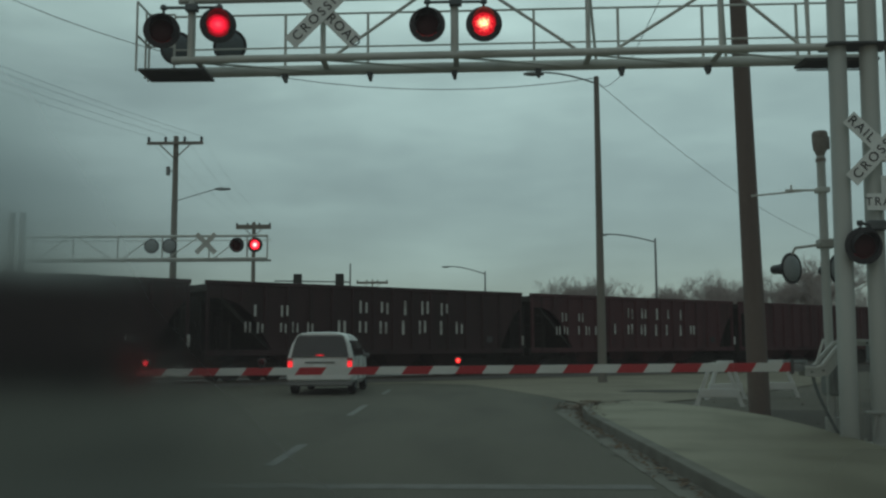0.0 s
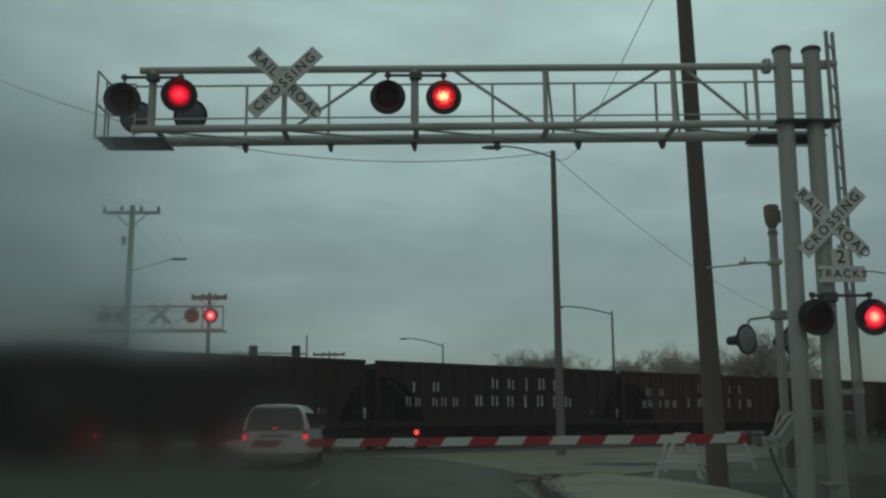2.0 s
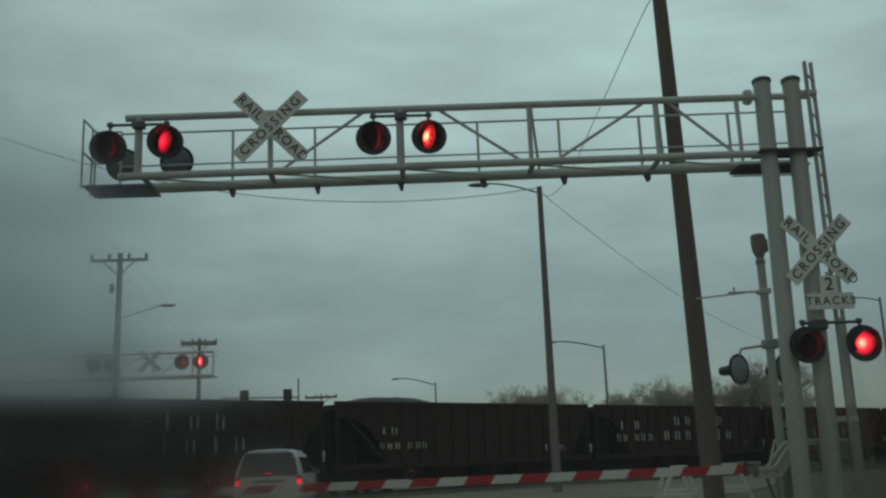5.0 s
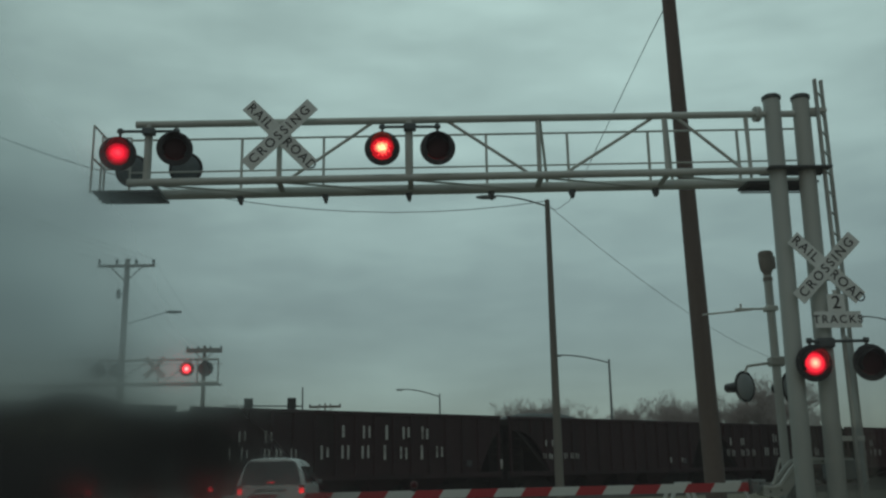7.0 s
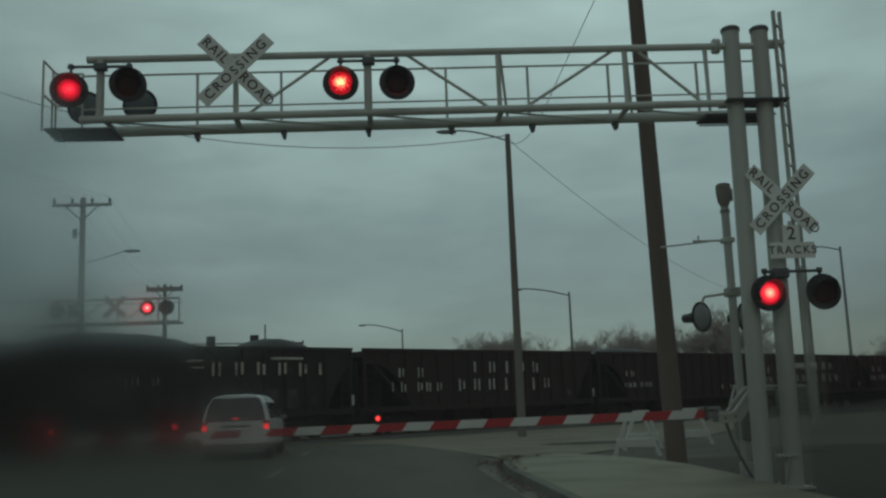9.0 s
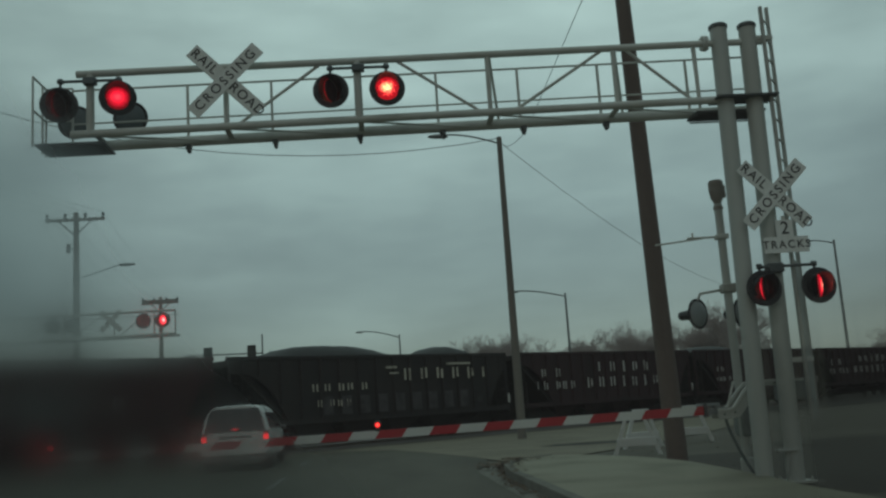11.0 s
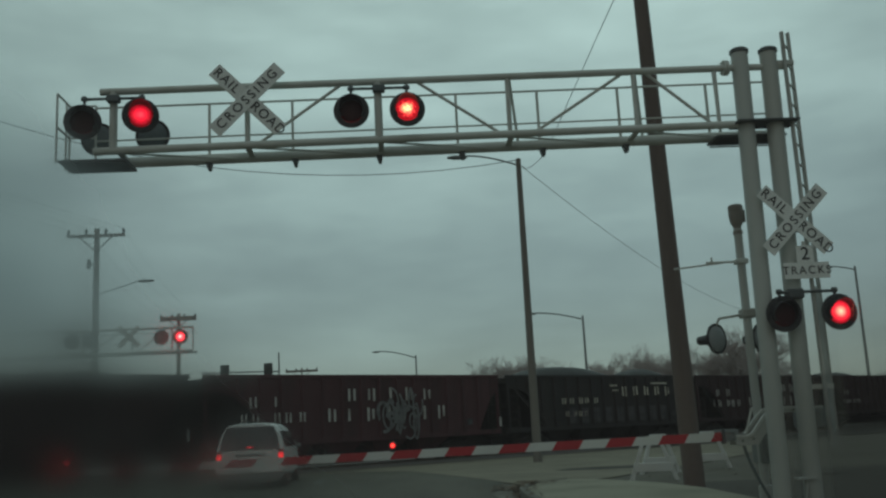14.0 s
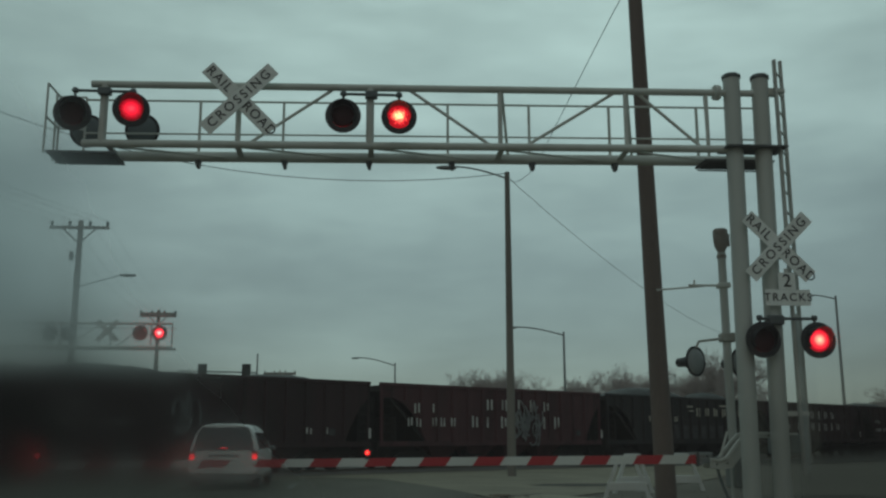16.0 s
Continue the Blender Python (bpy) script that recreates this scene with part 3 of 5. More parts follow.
def flasher(parent, x, y, z, drum, lane, R=0.256, yaw=0.0):
    """A round black target with hood, lamp cup and lens, facing -y of its thing."""
    s = R / 0.256
    base = Matrix.Translation((x, y, z)) @ Matrix.Rotation(radians(yaw), 4, "Z")
    to_y = Matrix.Rotation(radians(90), 4, "X")
    bm = bmesh.new()
    r = 0.175 * s
    lathe(bm, [(r, 0.0), (R - 0.012, 0.0), (R, 0.006), (R, 0.018), (R - 0.012, 0.02), (r, 0.02), (r, -0.10), (r * 0.7, -0.2), (0, -0.21)], 32, base @ to_y)
    body = part("target", bm, BLACK, parent)
    bm = bmesh.new()
    seg = 20
    ring = []
    for i in range(seg + 1):
        a = radians(-35 + 250 * i / seg)
        reach = 0.10 + 0.16 * max(0, math.sin(a))
        ca, sa = math.cos(a), math.sin(a)
        ring.append([bm.verts.new(base @ Vector((rr * ca, -yy, rr * sa))) for rr, yy in ((r, 0.015), (r * 0.98, reach * s), (r * 0.98 - 0.006, reach * s), (r - 0.006, 0.015))])
    for a, b in zip(ring, ring[1:]):
        for k in range(3):
            bm.faces.new((a[k], a[k + 1], b[k + 1], b[k]))
    part("hood", bm, BLACK, parent)
    if drum:
        lens = share("lens", drum, parent, base @ Matrix.Translation((0, -0.012, 0)))
        {0: LIGHTS_ODD, 1: LIGHTS_EVEN, 2: LIGHTS_ODD, 3: POST_EVEN}[lane].append(lens)
    return body


def flasher_back(parent, x, y, z, R=0.256, yaw=0.0, snout=0.0, back=None):
    """The same lamp seen from behind: a pale dished back with a dark rim."""
    base = Matrix.Translation((x, y, z)) @ Matrix.Rotation(radians(yaw), 4, "Z")
    to_y = Matrix.Rotation(radians(90), 4, "X")
    bm = bmesh.new()
    lathe(bm, [(0, 0.05), (R * 0.5, 0.045), (R * 0.8, 0.012), (R * 0.84, 0.0)], 28, base @ to_y, 1)
    lathe(bm, [(R * 0.84, 0.0), (R * 0.96, 0.012), (R, 0.006), (R, -0.02), (R * 0.7, -0.03), (0, -0.03)], 28, base @ to_y, 0)
    part("lamp_back", bm, [BLACK, back or LENSBACK], parent, "dished lamp back")
    bm = bmesh.new()
    lathe(bm, [(0.12 if snout else 0.17, -0.02), (0.075 if snout else 0.17, -0.1 - snout), (0.07 if snout else 0.17, -0.2 - snout), (0.06, -0.22 - snout), (0, -0.22 - snout)], 20, base @ to_y)
    part("hood", bm, BLACK, parent)


def crossbuck(name, x, y, z, L, W, label):
    t = thing(name, label, "sign", (x, y, z), group="railway crossing signs")
    for ang, word, off in ((-45, None, 0.0), (45, "CROSSING", -0.014)):
        bm = bmesh.new()
        bx(bm, -L / 2, L / 2, -0.004, 0.004, -W / 2, W / 2, 0.0015)
        b = part("blade", bm, SIGNWHITE, t, smooth=False)
        b.matrix_basis = Matrix.Translation((0, off, 0)) @ Matrix.Rotation(radians(-ang), 4, "Y")
        if word:
            text_mesh(word, W * 0.84, SIGNBLACK, b, Matrix.Translation((0, -0.0075, 0)) @ FACE, space=1.36)
        else:
            for w, cx in (("RAIL", -L * 0.31), ("ROAD", L * 0.31)):
                text_mesh(w, W * 0.86, SIGNBLACK, b, Matrix.Translation((cx, -0.0075, 0)) @ FACE, space=1.2)
    return t


def gantry(name, label, x_post, far=False):
    """Cantilever signal bridge; local x runs along the arm, the arm points to -x from the posts."""
    t = thing(name, label, "signal gantry", group="signal gantries")
    lean = 0.0118            # the arm droops a little towards its tip

    def Z(x, z):
        return z + (x - 5.2) * lean

    y0, y1, yc = 13.2, 13.75, 13.72
    for px in (x_post, x_post + 0.44):
        bm = bmesh.new()
        tube(bm, (px - 0.05, 13.2, 0.0), (px + 0.04, 13.2, 6.68), 0.124, seg=28)
        part("post", bm, POST, t)
        bm = bmesh.new()
        lathe(bm, [(0.128, 0), (0.14, 0.004), (0.14, 0.05), (0.11, 0.075), (0, 0.08)], 28, Matrix.Translation((px + 0.04, 13.2, 6.66)))
        part("post_cap", bm, DARKSTEEL, t, "dark post cap")
        bm = bmesh.new()
        bx(bm, px - 0.26, px + 0.16, 12.99, 13.41, 0.0, 0.035, 0.006)
        for ax in (-0.16, 0.16):
            for ay in (-0.16, 0.16):
                tube(bm, (px - 0.05 + ax, 13.2 + ay, 0.03), (px - 0.05 + ax, 13.2 + ay, 0.085), 0.018, seg=6)
        part("base_plate", bm, POST, t)
    chords = [(-3.98, 5.33, y0, 6.44, 0.052), (-4.06, 5.33, y0, 5.56, 0.056), (-3.9, 5.9, yc, 5.53, 0.078)]
    for xa, xb, y, z, r in chords:
        bm = bmesh.new()
        tube(bm, (xa, y, Z(xa, z)), (xb, y, Z(xb, z)), r, seg=16)
        part("chord", bm, GALV, t)
    bm = bmesh.new()
    tube(bm, (5.2, y0, Z(5.2, 6.44)), (6.1, y0, Z(5.6, 6.44)), 0.05, seg=14)
    for x in (5.125, 5.165):                                       # pair of bolted flange plates
        tube(bm, (x, y0, Z(5.2, 6.44)), (x + 0.03, y0, Z(5.2, 6.44)), 0.115, seg=18)
    for k in range(6):
        a = k * math.pi / 3 + 0.3
        tube(bm, (5.10, y0 + 0.088 * math.cos(a), Z(5.2, 6.44) + 0.088 * math.sin(a)), (5.22, y0 + 0.088 * math.cos(a), Z(5.2, 6.44) + 0.088 * math.sin(a)), 0.012, seg=6)
    part("coupling", bm, GALV, t)
    for x, r in ((-3.79, 0.058), (-1.9, 0.04), (-0.02, 0.058), (1.88, 0.035), (3.76, 0.035), (4.99, 0.03)):
        bm = bmesh.new()
        tube(bm, (x, y0, Z(x, 5.56)), (x, y0, Z(x, 6.44)), r, seg=12)
        part("upright", bm, GALV, t)
    for xa, xb in ((-0.55, -1.72), (0.55, 1.72), (3.6, 2.28), (3.95, 4.88)):
        bm = bmesh.new()
        tube(bm, (xa, y0 + 0.02, Z(xa, 6.42)), (xb, y0 + 0.02, Z(xb, 5.6)), 0.024, seg=10)
        part("diagonal", bm, GALV, t)
    for x, xb in ((1.92, 2.07), (3.80, 3.98), (4.99, 5.20)):       # sloping struts back to the walkway
        bm = bmesh.new()
        tube(bm, (x, y0 + 0.05, Z(x, 6.40)), (xb, y1, Z(x, 5.58)), 0.022, seg=8)
        part("strut", bm, GALV, t)
    for z, r in ((6.40, 0.017), (5.888, 0.014)):                    # thin handrails of the walkway
        bm = bmesh.new()
        tube(bm, (-4.2, y1, Z(-4.2, z)), (5.95, y1, Z(5.9, z)), r, seg=8)
        part("handrail", bm, GALV, t)
    for x in (-2.54, -1.31, 1.155, 2.40, 3.645, 5.03):
        bm = bmesh.new()
        bx(bm, x - 0.018, x + 0.018, y1 - 0.018, y1 + 0.018, Z(x, 5.56), Z(x, 6.40))
        part("rail_post", bm, GALV, t)
    for x in (-2.54, -1.28, -0.03, 1.21, 2.43, 3.70):
        bm = bmesh.new()
        prism(bm, [(x - 0.05, Z(x, 5.47)), (x + 0.05, Z(x, 5.47)), (x + 0.03, Z(x, 5.36)), (x - 0.01, Z(x, 5.36))], "y", yc - 0.06, yc + 0.06)
        part("clamp", bm, DARKSTEEL, t)
    for x in (-3.7, -1.9, 0.0, 1.9, 3.76):
        bm = bmesh.new()
        bx(bm, x - 0.04, x + 0.04, y0, yc, Z(x, 5.515), Z(x, 5.545))
        part("crosspiece", bm, GALV, t)
    for i in range(5):                                             # flat zigzag bracing between the lower chords
        xa = -3.7 + 1.85 * i
        bm = bmesh.new()
        tube(bm, (xa, y0, Z(xa, 5.52)), (xa + 1.8, yc, Z(xa + 1.8, 5.50)), 0.016, seg=6)
        part("plan_brace", bm, GALV, t)
    for xa, xb, ya, yb in ((-4.55, -3.6, y0 - 0.02, y1 + 0.05), (4.98, 6.05, y0 + 0.14, y1 + 0.05)):
        bm = bmesh.new()
        bx(bm, xa, xb, ya, yb, Z(xa, 5.42), Z(xa, 5.455), 0.006)
        for k in range(5):
            bx(bm, xa + 0.05, xb - 0.05, ya + 0.08 + k * 0.1, ya + 0.09 + k * 0.1, Z(xa, 5.40), Z(xa, 5.42))
        part("platform", bm, DARKSTEEL, t, "dark steel end platform")
    bm = bmesh.new()
    bx(bm, 5.2, 6.12, 12.98, 13.42, 5.545, 5.575, 0.004)
    part("clamp_plate", bm, DARKSTEEL, t)
    bm = bmesh.new()                                               # end cage
    for (xa, ya), (xb, yb) in (((-4.58, y0), (-4.58, y1)), ((-4.58, y1), (-4.2, y1))):
        for z in (6.44, 5.95):
            tube(bm, (xa, ya, Z(-4.5, z)), (xb, yb, Z(-4.5, z)), 0.016, seg=8)
    for x, y in ((-4.58, y0), (-4.58, y1), (-4.58, 13.6), (-4.2, y1)):
        tube(bm, (x, y, Z(-4.5, 5.42)), (x, y, Z(-4.5, 6.44)), 0.017, seg=8)
    part("end_cage", bm, GALV, t)
    # two pairs of lamps and their brackets
    for xc, drum, zz in ((-3.77, DRUM_SIDE, 5.87), (-0.005, DRUM_LED, 5.885)):
        bm = bmesh.new()
        z = Z(xc, 6.30)
        tube(bm, (xc - 0.40, y0 - 0.1, z), (xc + 0.40, y0 - 0.1, z), 0.022, seg=10)
        bx(bm, xc - 0.09, xc + 0.09, y0 - 0.14, y0 - 0.02, z - 0.05, z + 0.05, 0.01)
        for sx in (-0.40, 0.40):
            tube(bm, (xc + sx, y0 - 0.1, z), (xc + sx, y0 - 0.1, z - 0.12), 0.02, seg=8)
            lathe(bm, [(0, 0.045), (0.03, 0.04), (0.05, 0.015), (0.05, -0.02), (0.03, -0.03)], 12, Matrix.Translation((xc + sx, y0 - 0.1, z)))
        part("lamp_bracket", bm, DARKBACK, t, "dark cast lamp bracket")
        for lane, sx in ((0, -0.40), (1, 0.40)):
            flasher(t, xc + sx, y0 - 0.16, zz + ((0.035 if lane else -0.035) if xc < -1 else 0), drum, lane, yaw=15 if xc < -1 else 0)
    for sx in (-0.40, 0.40):
        flasher_back(t, -3.81 + sx, 13.9, 5.86 + 0.03 * (sx > 0), back=DARKBACK)
    return t


def build_gantry_site():
    gantry("signal_gantry", "white painted steel cantilever signal gantry over the road", 5.36)
    crossbuck("crossing_sign", -1.88, 13.06, 6.11, 1.32, 0.225, "white diagonal cross sign with black lettering on the gantry")
    crossbuck("crossing_sign", 5.85, 12.98, 4.05, 1.25, 0.22, "white diagonal cross sign with black lettering on a post")
    t = thing("tracks_sign", "small white sign with black lettering under the cross", "sign", (5.94, 12.99, 3.31))
    bm = bmesh.new()
    bx(bm, -0.33, 0.33, -0.004, 0.004, -0.115, 0.115, 0.0015)
    text_mesh("TRACKS", 0.16, SIGNBLACK, part("lower_plate", bm, SIGNWHITE, t, smooth=False), Matrix.Translation((0, -0.0075, 0)) @ FACE, space=1.28)
    bm = bmesh.new()
    bx(bm, -0.125, 0.125, -0.004, 0.004, 0.117, 0.36, 0.0015)
    text_mesh("2", 0.26, SIGNBLACK, part("upper_plate", bm, SIGNWHITE, t, smooth=False), Matrix.Translation((0, -0.0075, 0.235)) @ FACE)
    bm = bmesh.new()
    bx(bm, -0.03, 0.03, 0.0045, 0.012, -0.1, 0.42)
    tube(bm, (-0.2, 0.012, 0.12), (-0.2, 0.21, 0.12), 0.015, seg=8)
    part("backing_strap", bm, GALV, t)
    # post lamps
    t = thing("post_flasher", "pair of round black railway lamps on a post bracket", "signal light", (5.905, 13.0, 2.70))
    bm = bmesh.new()
    tube(bm, (-0.40, 0, 0.31), (0.40, 0, 0.31), 0.022, seg=10)
    bx(bm, -0.28, -0.04, -0.03, 0.12, 0.22, 0.36, 0.02)
    for sx in (-0.40, 0.40):
        tube(bm, (sx, 0, 0.31), (sx, 0, 0.2), 0.02, seg=8)
        tube(bm, (sx - 0.03, 0, 0.32), (sx + 0.03, 0, 0.32), 0.04, seg=10)
    part("bracket", bm, DARKSTEEL, t)
    for lane, sx in ((0, -0.395), (1, 0.40)):
        flasher(t, sx, -0.06, 0.0, DRUM_MAST, lane + 2)
    # ladder beside the posts
    t = thing("ladder", "grey steel access ladder fixed beside the gantry posts", "ladder")
    a, b = Vector((6.04, 13.1, 0)), Vector((6.32, 13.5, 0))
    for p, top, bot in ((a, 6.95, 0.85), (b, 7.1, 0.7)):
        bm = bmesh.new()
        bx(bm, p.x - 0.022, p.x + 0.022, p.y - 0.03, p.y + 0.03, bot, top, 0.004)
        part("rail", bm, LADDER, t)
    for i in range(20):
        z = 0.9 + i * 0.31
        bm = bmesh.new()
        tube(bm, a + Vector((0, 0, z)), b + Vector((0, 0, z)), 0.013, seg=8)
        part("rung", bm, LADDER, t)
    for z in (6.45, 1.65, 3.9):
        bm = bmesh.new()
        bx(bm, 5.85, 6.2, 13.14, 13.2, z, z + 0.07, 0.006)
        part("bracket", bm, GALV, t)
    bm = bmesh.new()
    prism(bm, [(6.06, 13.13), (6.08, 13.11), (6.31, 13.46), (6.29, 13.48)], "z", 0.85, 3.1)
    part("climb_guard", bm, LADDER, t, "stained steel climbing guard", smooth=False)
    t3 = thing("step_bracket", "small white steel step bracket between the gantry posts", "bracket")
    bm = bmesh.new()
    bx(bm, 5.5, 5.76, 13.05, 13.2, 0.44, 0.47, 0.004)
    tube(bm, (5.66, 13.12, 0.44), (5.6, 13.12, 0.14), 0.03, 0.018, seg=8)
    part("step", bm, POST, t3)


def build_gate():
    t = thing("bell_mast", "pale painted signal mast with a weathered bell on top", "signal mast", (5.49, 14.25, 0))
    bm = bmesh.new()
    tube(bm, (0, 0, 0), (0, 0, 4.2), 0.064, seg=18)
    lathe(bm, [(0.2, 0), (0.2, 0.05), (0.1, 0.09), (0.1, 0.3), (0.064, 0.32)], 20)
    part("mast", bm, POST, t)
    bm = bmesh.new()
    lathe(bm, [(0, 0.36), (0.09, 0.36), (0.115, 0.33), (0.115, 0.2), (0.1, 0.08), (0.06, 0.0), (0.05, -0.05), (0.075, -0.06), (0.075, -0.11), (0, -0.11)], 24, Matrix.Translation((0, 0, 4.22)))
    bx(bm, 0.08, 0.14, -0.03, 0.03, 4.3, 4.5, 0.01)
    part("bell", bm, RUSTY, t, "weathered grey and rust bell housing")
    bm = bmesh.new()
    tube(bm, (0, 0, 3.68), (-0.55, 0, 3.68), 0.018, seg=8)
    tube(bm, (-0.3, 0, 3.67), (-1.06, 0, 3.60), 0.014, seg=8)
    tube(bm, (-0.46, 0, 3.68), (-0.46, 0, 3.76), 0.016, seg=8)
    bx(bm, -0.09, 0.09, -0.09, 0.09, 3.64, 3.72, 0.01)
    part("side_arm", bm, GALV, t)
    bm = bmesh.new()
    tube(bm, (-0.02, 0, 2.86), (-0.44, 0.0, 2.81), 0.02, seg=8)
    tube(bm, (-0.44, 0, 2.81), (-0.49, 0, 2.71), 0.02, seg=8)
    tube(bm, (0, 0, 2.87), (0.3, 0, 2.87), 0.02, seg=8)
    tube(bm, (0.24, 0, 2.87), (0.24, 0.05, 2.7), 0.02, seg=8)
    bx(bm, -0.1, 0.13, -0.1, 0.1, 2.8, 2.94, 0.02)
    part("lamp_bracket", bm, LADDER, t)
    flasher_back(t, -0.50, 0.0, 2.505, 0.235, 35, 0.12)
    flasher_back(t, 0.24, 0.1, 2.49, 0.235, 35, 0.1)
    # crossing gate
    g = thing("crossing_gate", "lowered red and white striped crossing gate with red lamps", "crossing gate", (0, 13.9, 0))
    def zc(x):
        return 1.05 + 0.0045 * (x - 4.6)

    edges = [4.78] + [4.649 - 0.388 * i for i in range(25)]
    for i, (x0, x1) in enumerate(zip(edges, edges[1:])):
        h = 0.064 - 0.012 * i / 24
        sl = 0.0 if i == 0 else -0.04
        bm = bmesh.new()
        prism(bm, [(x0 + sl, zc(x0) - h), (x1 - 0.04, zc(x1) - h), (x1 + 0.04, zc(x1) + h), (x0 - sl, zc(x0) + h)], "y", -0.02, 0.02)
        part("stripe", bm, ARMRED if i % 2 == 0 else ARMWHITE, g, "red stripe" if i % 2 == 0 else "white stripe", smooth=False)
    for x, kind in ((-4.55, 2), (-2.86, 0), (0.0, 1)):
        bm = bmesh.new()
        bx(bm, x - 0.035, x + 0.035, -0.03, 0.03, zc(x) + 0.045, zc(x) + 0.10, 0.008)
        lathe(bm, [(0.052, 0.02), (0.058, 0), (0.058, -0.05), (0.05, -0.07), (0, -0.07)], 16, Matrix.Translation((x, 0, zc(x) + 0.135)) @ Matrix.Rotation(radians(90), 4, "X"))
        part("lamp_body", bm, BLACK, g)
        lens = share("lens", DRUM_SMALL if kind == 1 else DRUM_TIP, g, Matrix.Translation((x, -0.024, zc(x) + 0.135)))
        if kind < 2:
            (LIGHTS_ODD if kind == 0 else ARM_EVEN).append(lens)
    # crank arm with counterweights
    for y in (-0.09, 0.20):
        bm = bmesh.new()
        prism(bm, [(4.97, 0.925), (5.12, 0.905), (5.30, 0.93), (5.40, 1.05), (5.556, 1.243), (5.72, 1.355), (6.3, 1.345), (6.3, 1.425),
                   (6.04, 1.428), (5.60, 1.446), (5.50, 1.42), (5.38, 1.31), (5.20, 1.09), (5.12, 1.06), (4.97, 1.07)], "y", y, y + 0.03)
        crank = part("crank_arm", bm, POST, g, "white bent steel crank arm", smooth=False)
        # pale strip along the top edge; its white paints in the skylight
        bm = bmesh.new()
        prism(bm, [(4.97, 1.072), (5.12, 1.062), (5.20, 1.092), (5.38, 1.312), (5.50, 1.422), (5.60, 1.448), (6.3, 1.427),
                   (6.3, 1.392), (5.62, 1.410), (5.52, 1.386), (5.41, 1.29), (5.225, 1.065), (5.13, 1.030), (4.97, 1.040)], "y", y - 0.028, y - 0.002)
        part("flange", bm, ARMWHITE, crank, "pale edge flange, brightened as if lit", smooth=False)
    for x, z in ((5.06, 0.98), (5.22, 1.0), (5.62, 1.39), (5.86, 1.39)):
        bm = bmesh.new()
        lathe(bm, [(0.015, 0), (0.015, 0.02), (0, 0.022)], 6, Matrix.Translation((x, -0.09, z)) @ Matrix.Rotation(radians(90), 4, "X"))
        part("bolt", bm, DARKSTEEL, g)
    bm = bmesh.new()
    tube(bm, (5.14, -0.03, 1.07), (5.27, -0.03, 1.45), 0.02, seg=8)
    part("brace", bm, GALV, g, "grey steel brace")
    bm = bmesh.new()
    bx(bm, 4.79, 4.83, -0.04, 0.05, 0.95, 1.16, 0.006)
    part("clamp", bm, DARKSTEEL, g, "dark arm clamp")
    bm = bmesh.new()
    bx(bm, 4.72, 5.3, 0.03, 0.12, 0.99, 1.08)
    bx(bm, 4.72, 5.04, 0.0, 0.13, 1.105, 1.15, 0.006)
    bx(bm, 4.98, 5.04, 0.02, 0.11, 1.0, 1.12)
    part("arm_socket", bm, GREYMETAL, g, "grey steel arm socket")
    bm = bmesh.new()
    bx(bm, 6.0, 6.35, -0.12, 0.3, 1.12, 1.4, 0.02)
    part("counterweight", bm, GREYMETAL, g, "grey iron counterweight")
    bm = bmesh.new()
    bx(bm, 5.44, 5.82, 0.24, 0.62, 0.62, 1.22, 0.03)
    bx(bm, 5.52, 5.74, 0.21, 0.24, 0.72, 1.1, 0.01)
    box = part("mechanism_box", bm, GREYMETAL, g, "grey gate mechanism box")
    for i in range(4):
        bm = bmesh.new()
        bx(bm, 5.54, 5.72, 0.195, 0.212, 0.76 + 0.085 * i, 0.795 + 0.085 * i, 0.004)
        part("louvre", bm, DARKSTEEL, box)
    bm = bmesh.new()
    prev = None
    for i in range(15):
        k = i / 14
        c = Vector((5.12 + 0.40 * k ** 1.3, 0.05, 0.93 - 0.95 * k ** 0.95))
        if prev:
            tube(bm, prev, c, 0.024, seg=8)
        prev = c
    part("cable", bm, DARKBACK, g, "dark grey hanging cable conduit")


def build_barricades():
    def barricade(at, rz, second):
        t = thing("barricade", "white plastic folding barricade standing on the dirt", "barricade", at, rz, "white barricades")
        for yy in (0.0, 1.25) if second else (0.0,):
            for s in (-1, 1):
                bm = bmesh.new()
                prism(bm, [(s * 0.14, 0.93), (s * 0.22, 0.93), (s * 0.56, 0.0), (s * 0.46, 0.0)], "y", yy - 0.04, yy + 0.04)
                part("leg", bm, BARRICADE, t, smooth=False)
            bm = bmesh.new()
            bx(bm, -0.22, 0.22, yy - 0.05, yy + 0.05, 0.80, 0.985, 0.015)
            part("top_board", bm, BARRICADE, t)
            bm = bmesh.new()
            bx(bm, -0.44, 0.44, yy - 0.055, yy + 0.055, 0.20, 0.40, 0.01)
            part("lower_board", bm, BARRICADE, t)
        if second:
            bm = bmesh.new()
            bx(bm, -0.05, 0.05, -0.05, 1.3, 0.86, 1.0, 0.01)
            part("rail", bm, BARRICADE, t)
    barricade((5.90, 21.9, -0.02), -12, False)
    barricade((6.85, 24.8, -0.02), 8, False)
    barricade((8.45, 25.6, -0.02), -6, False)


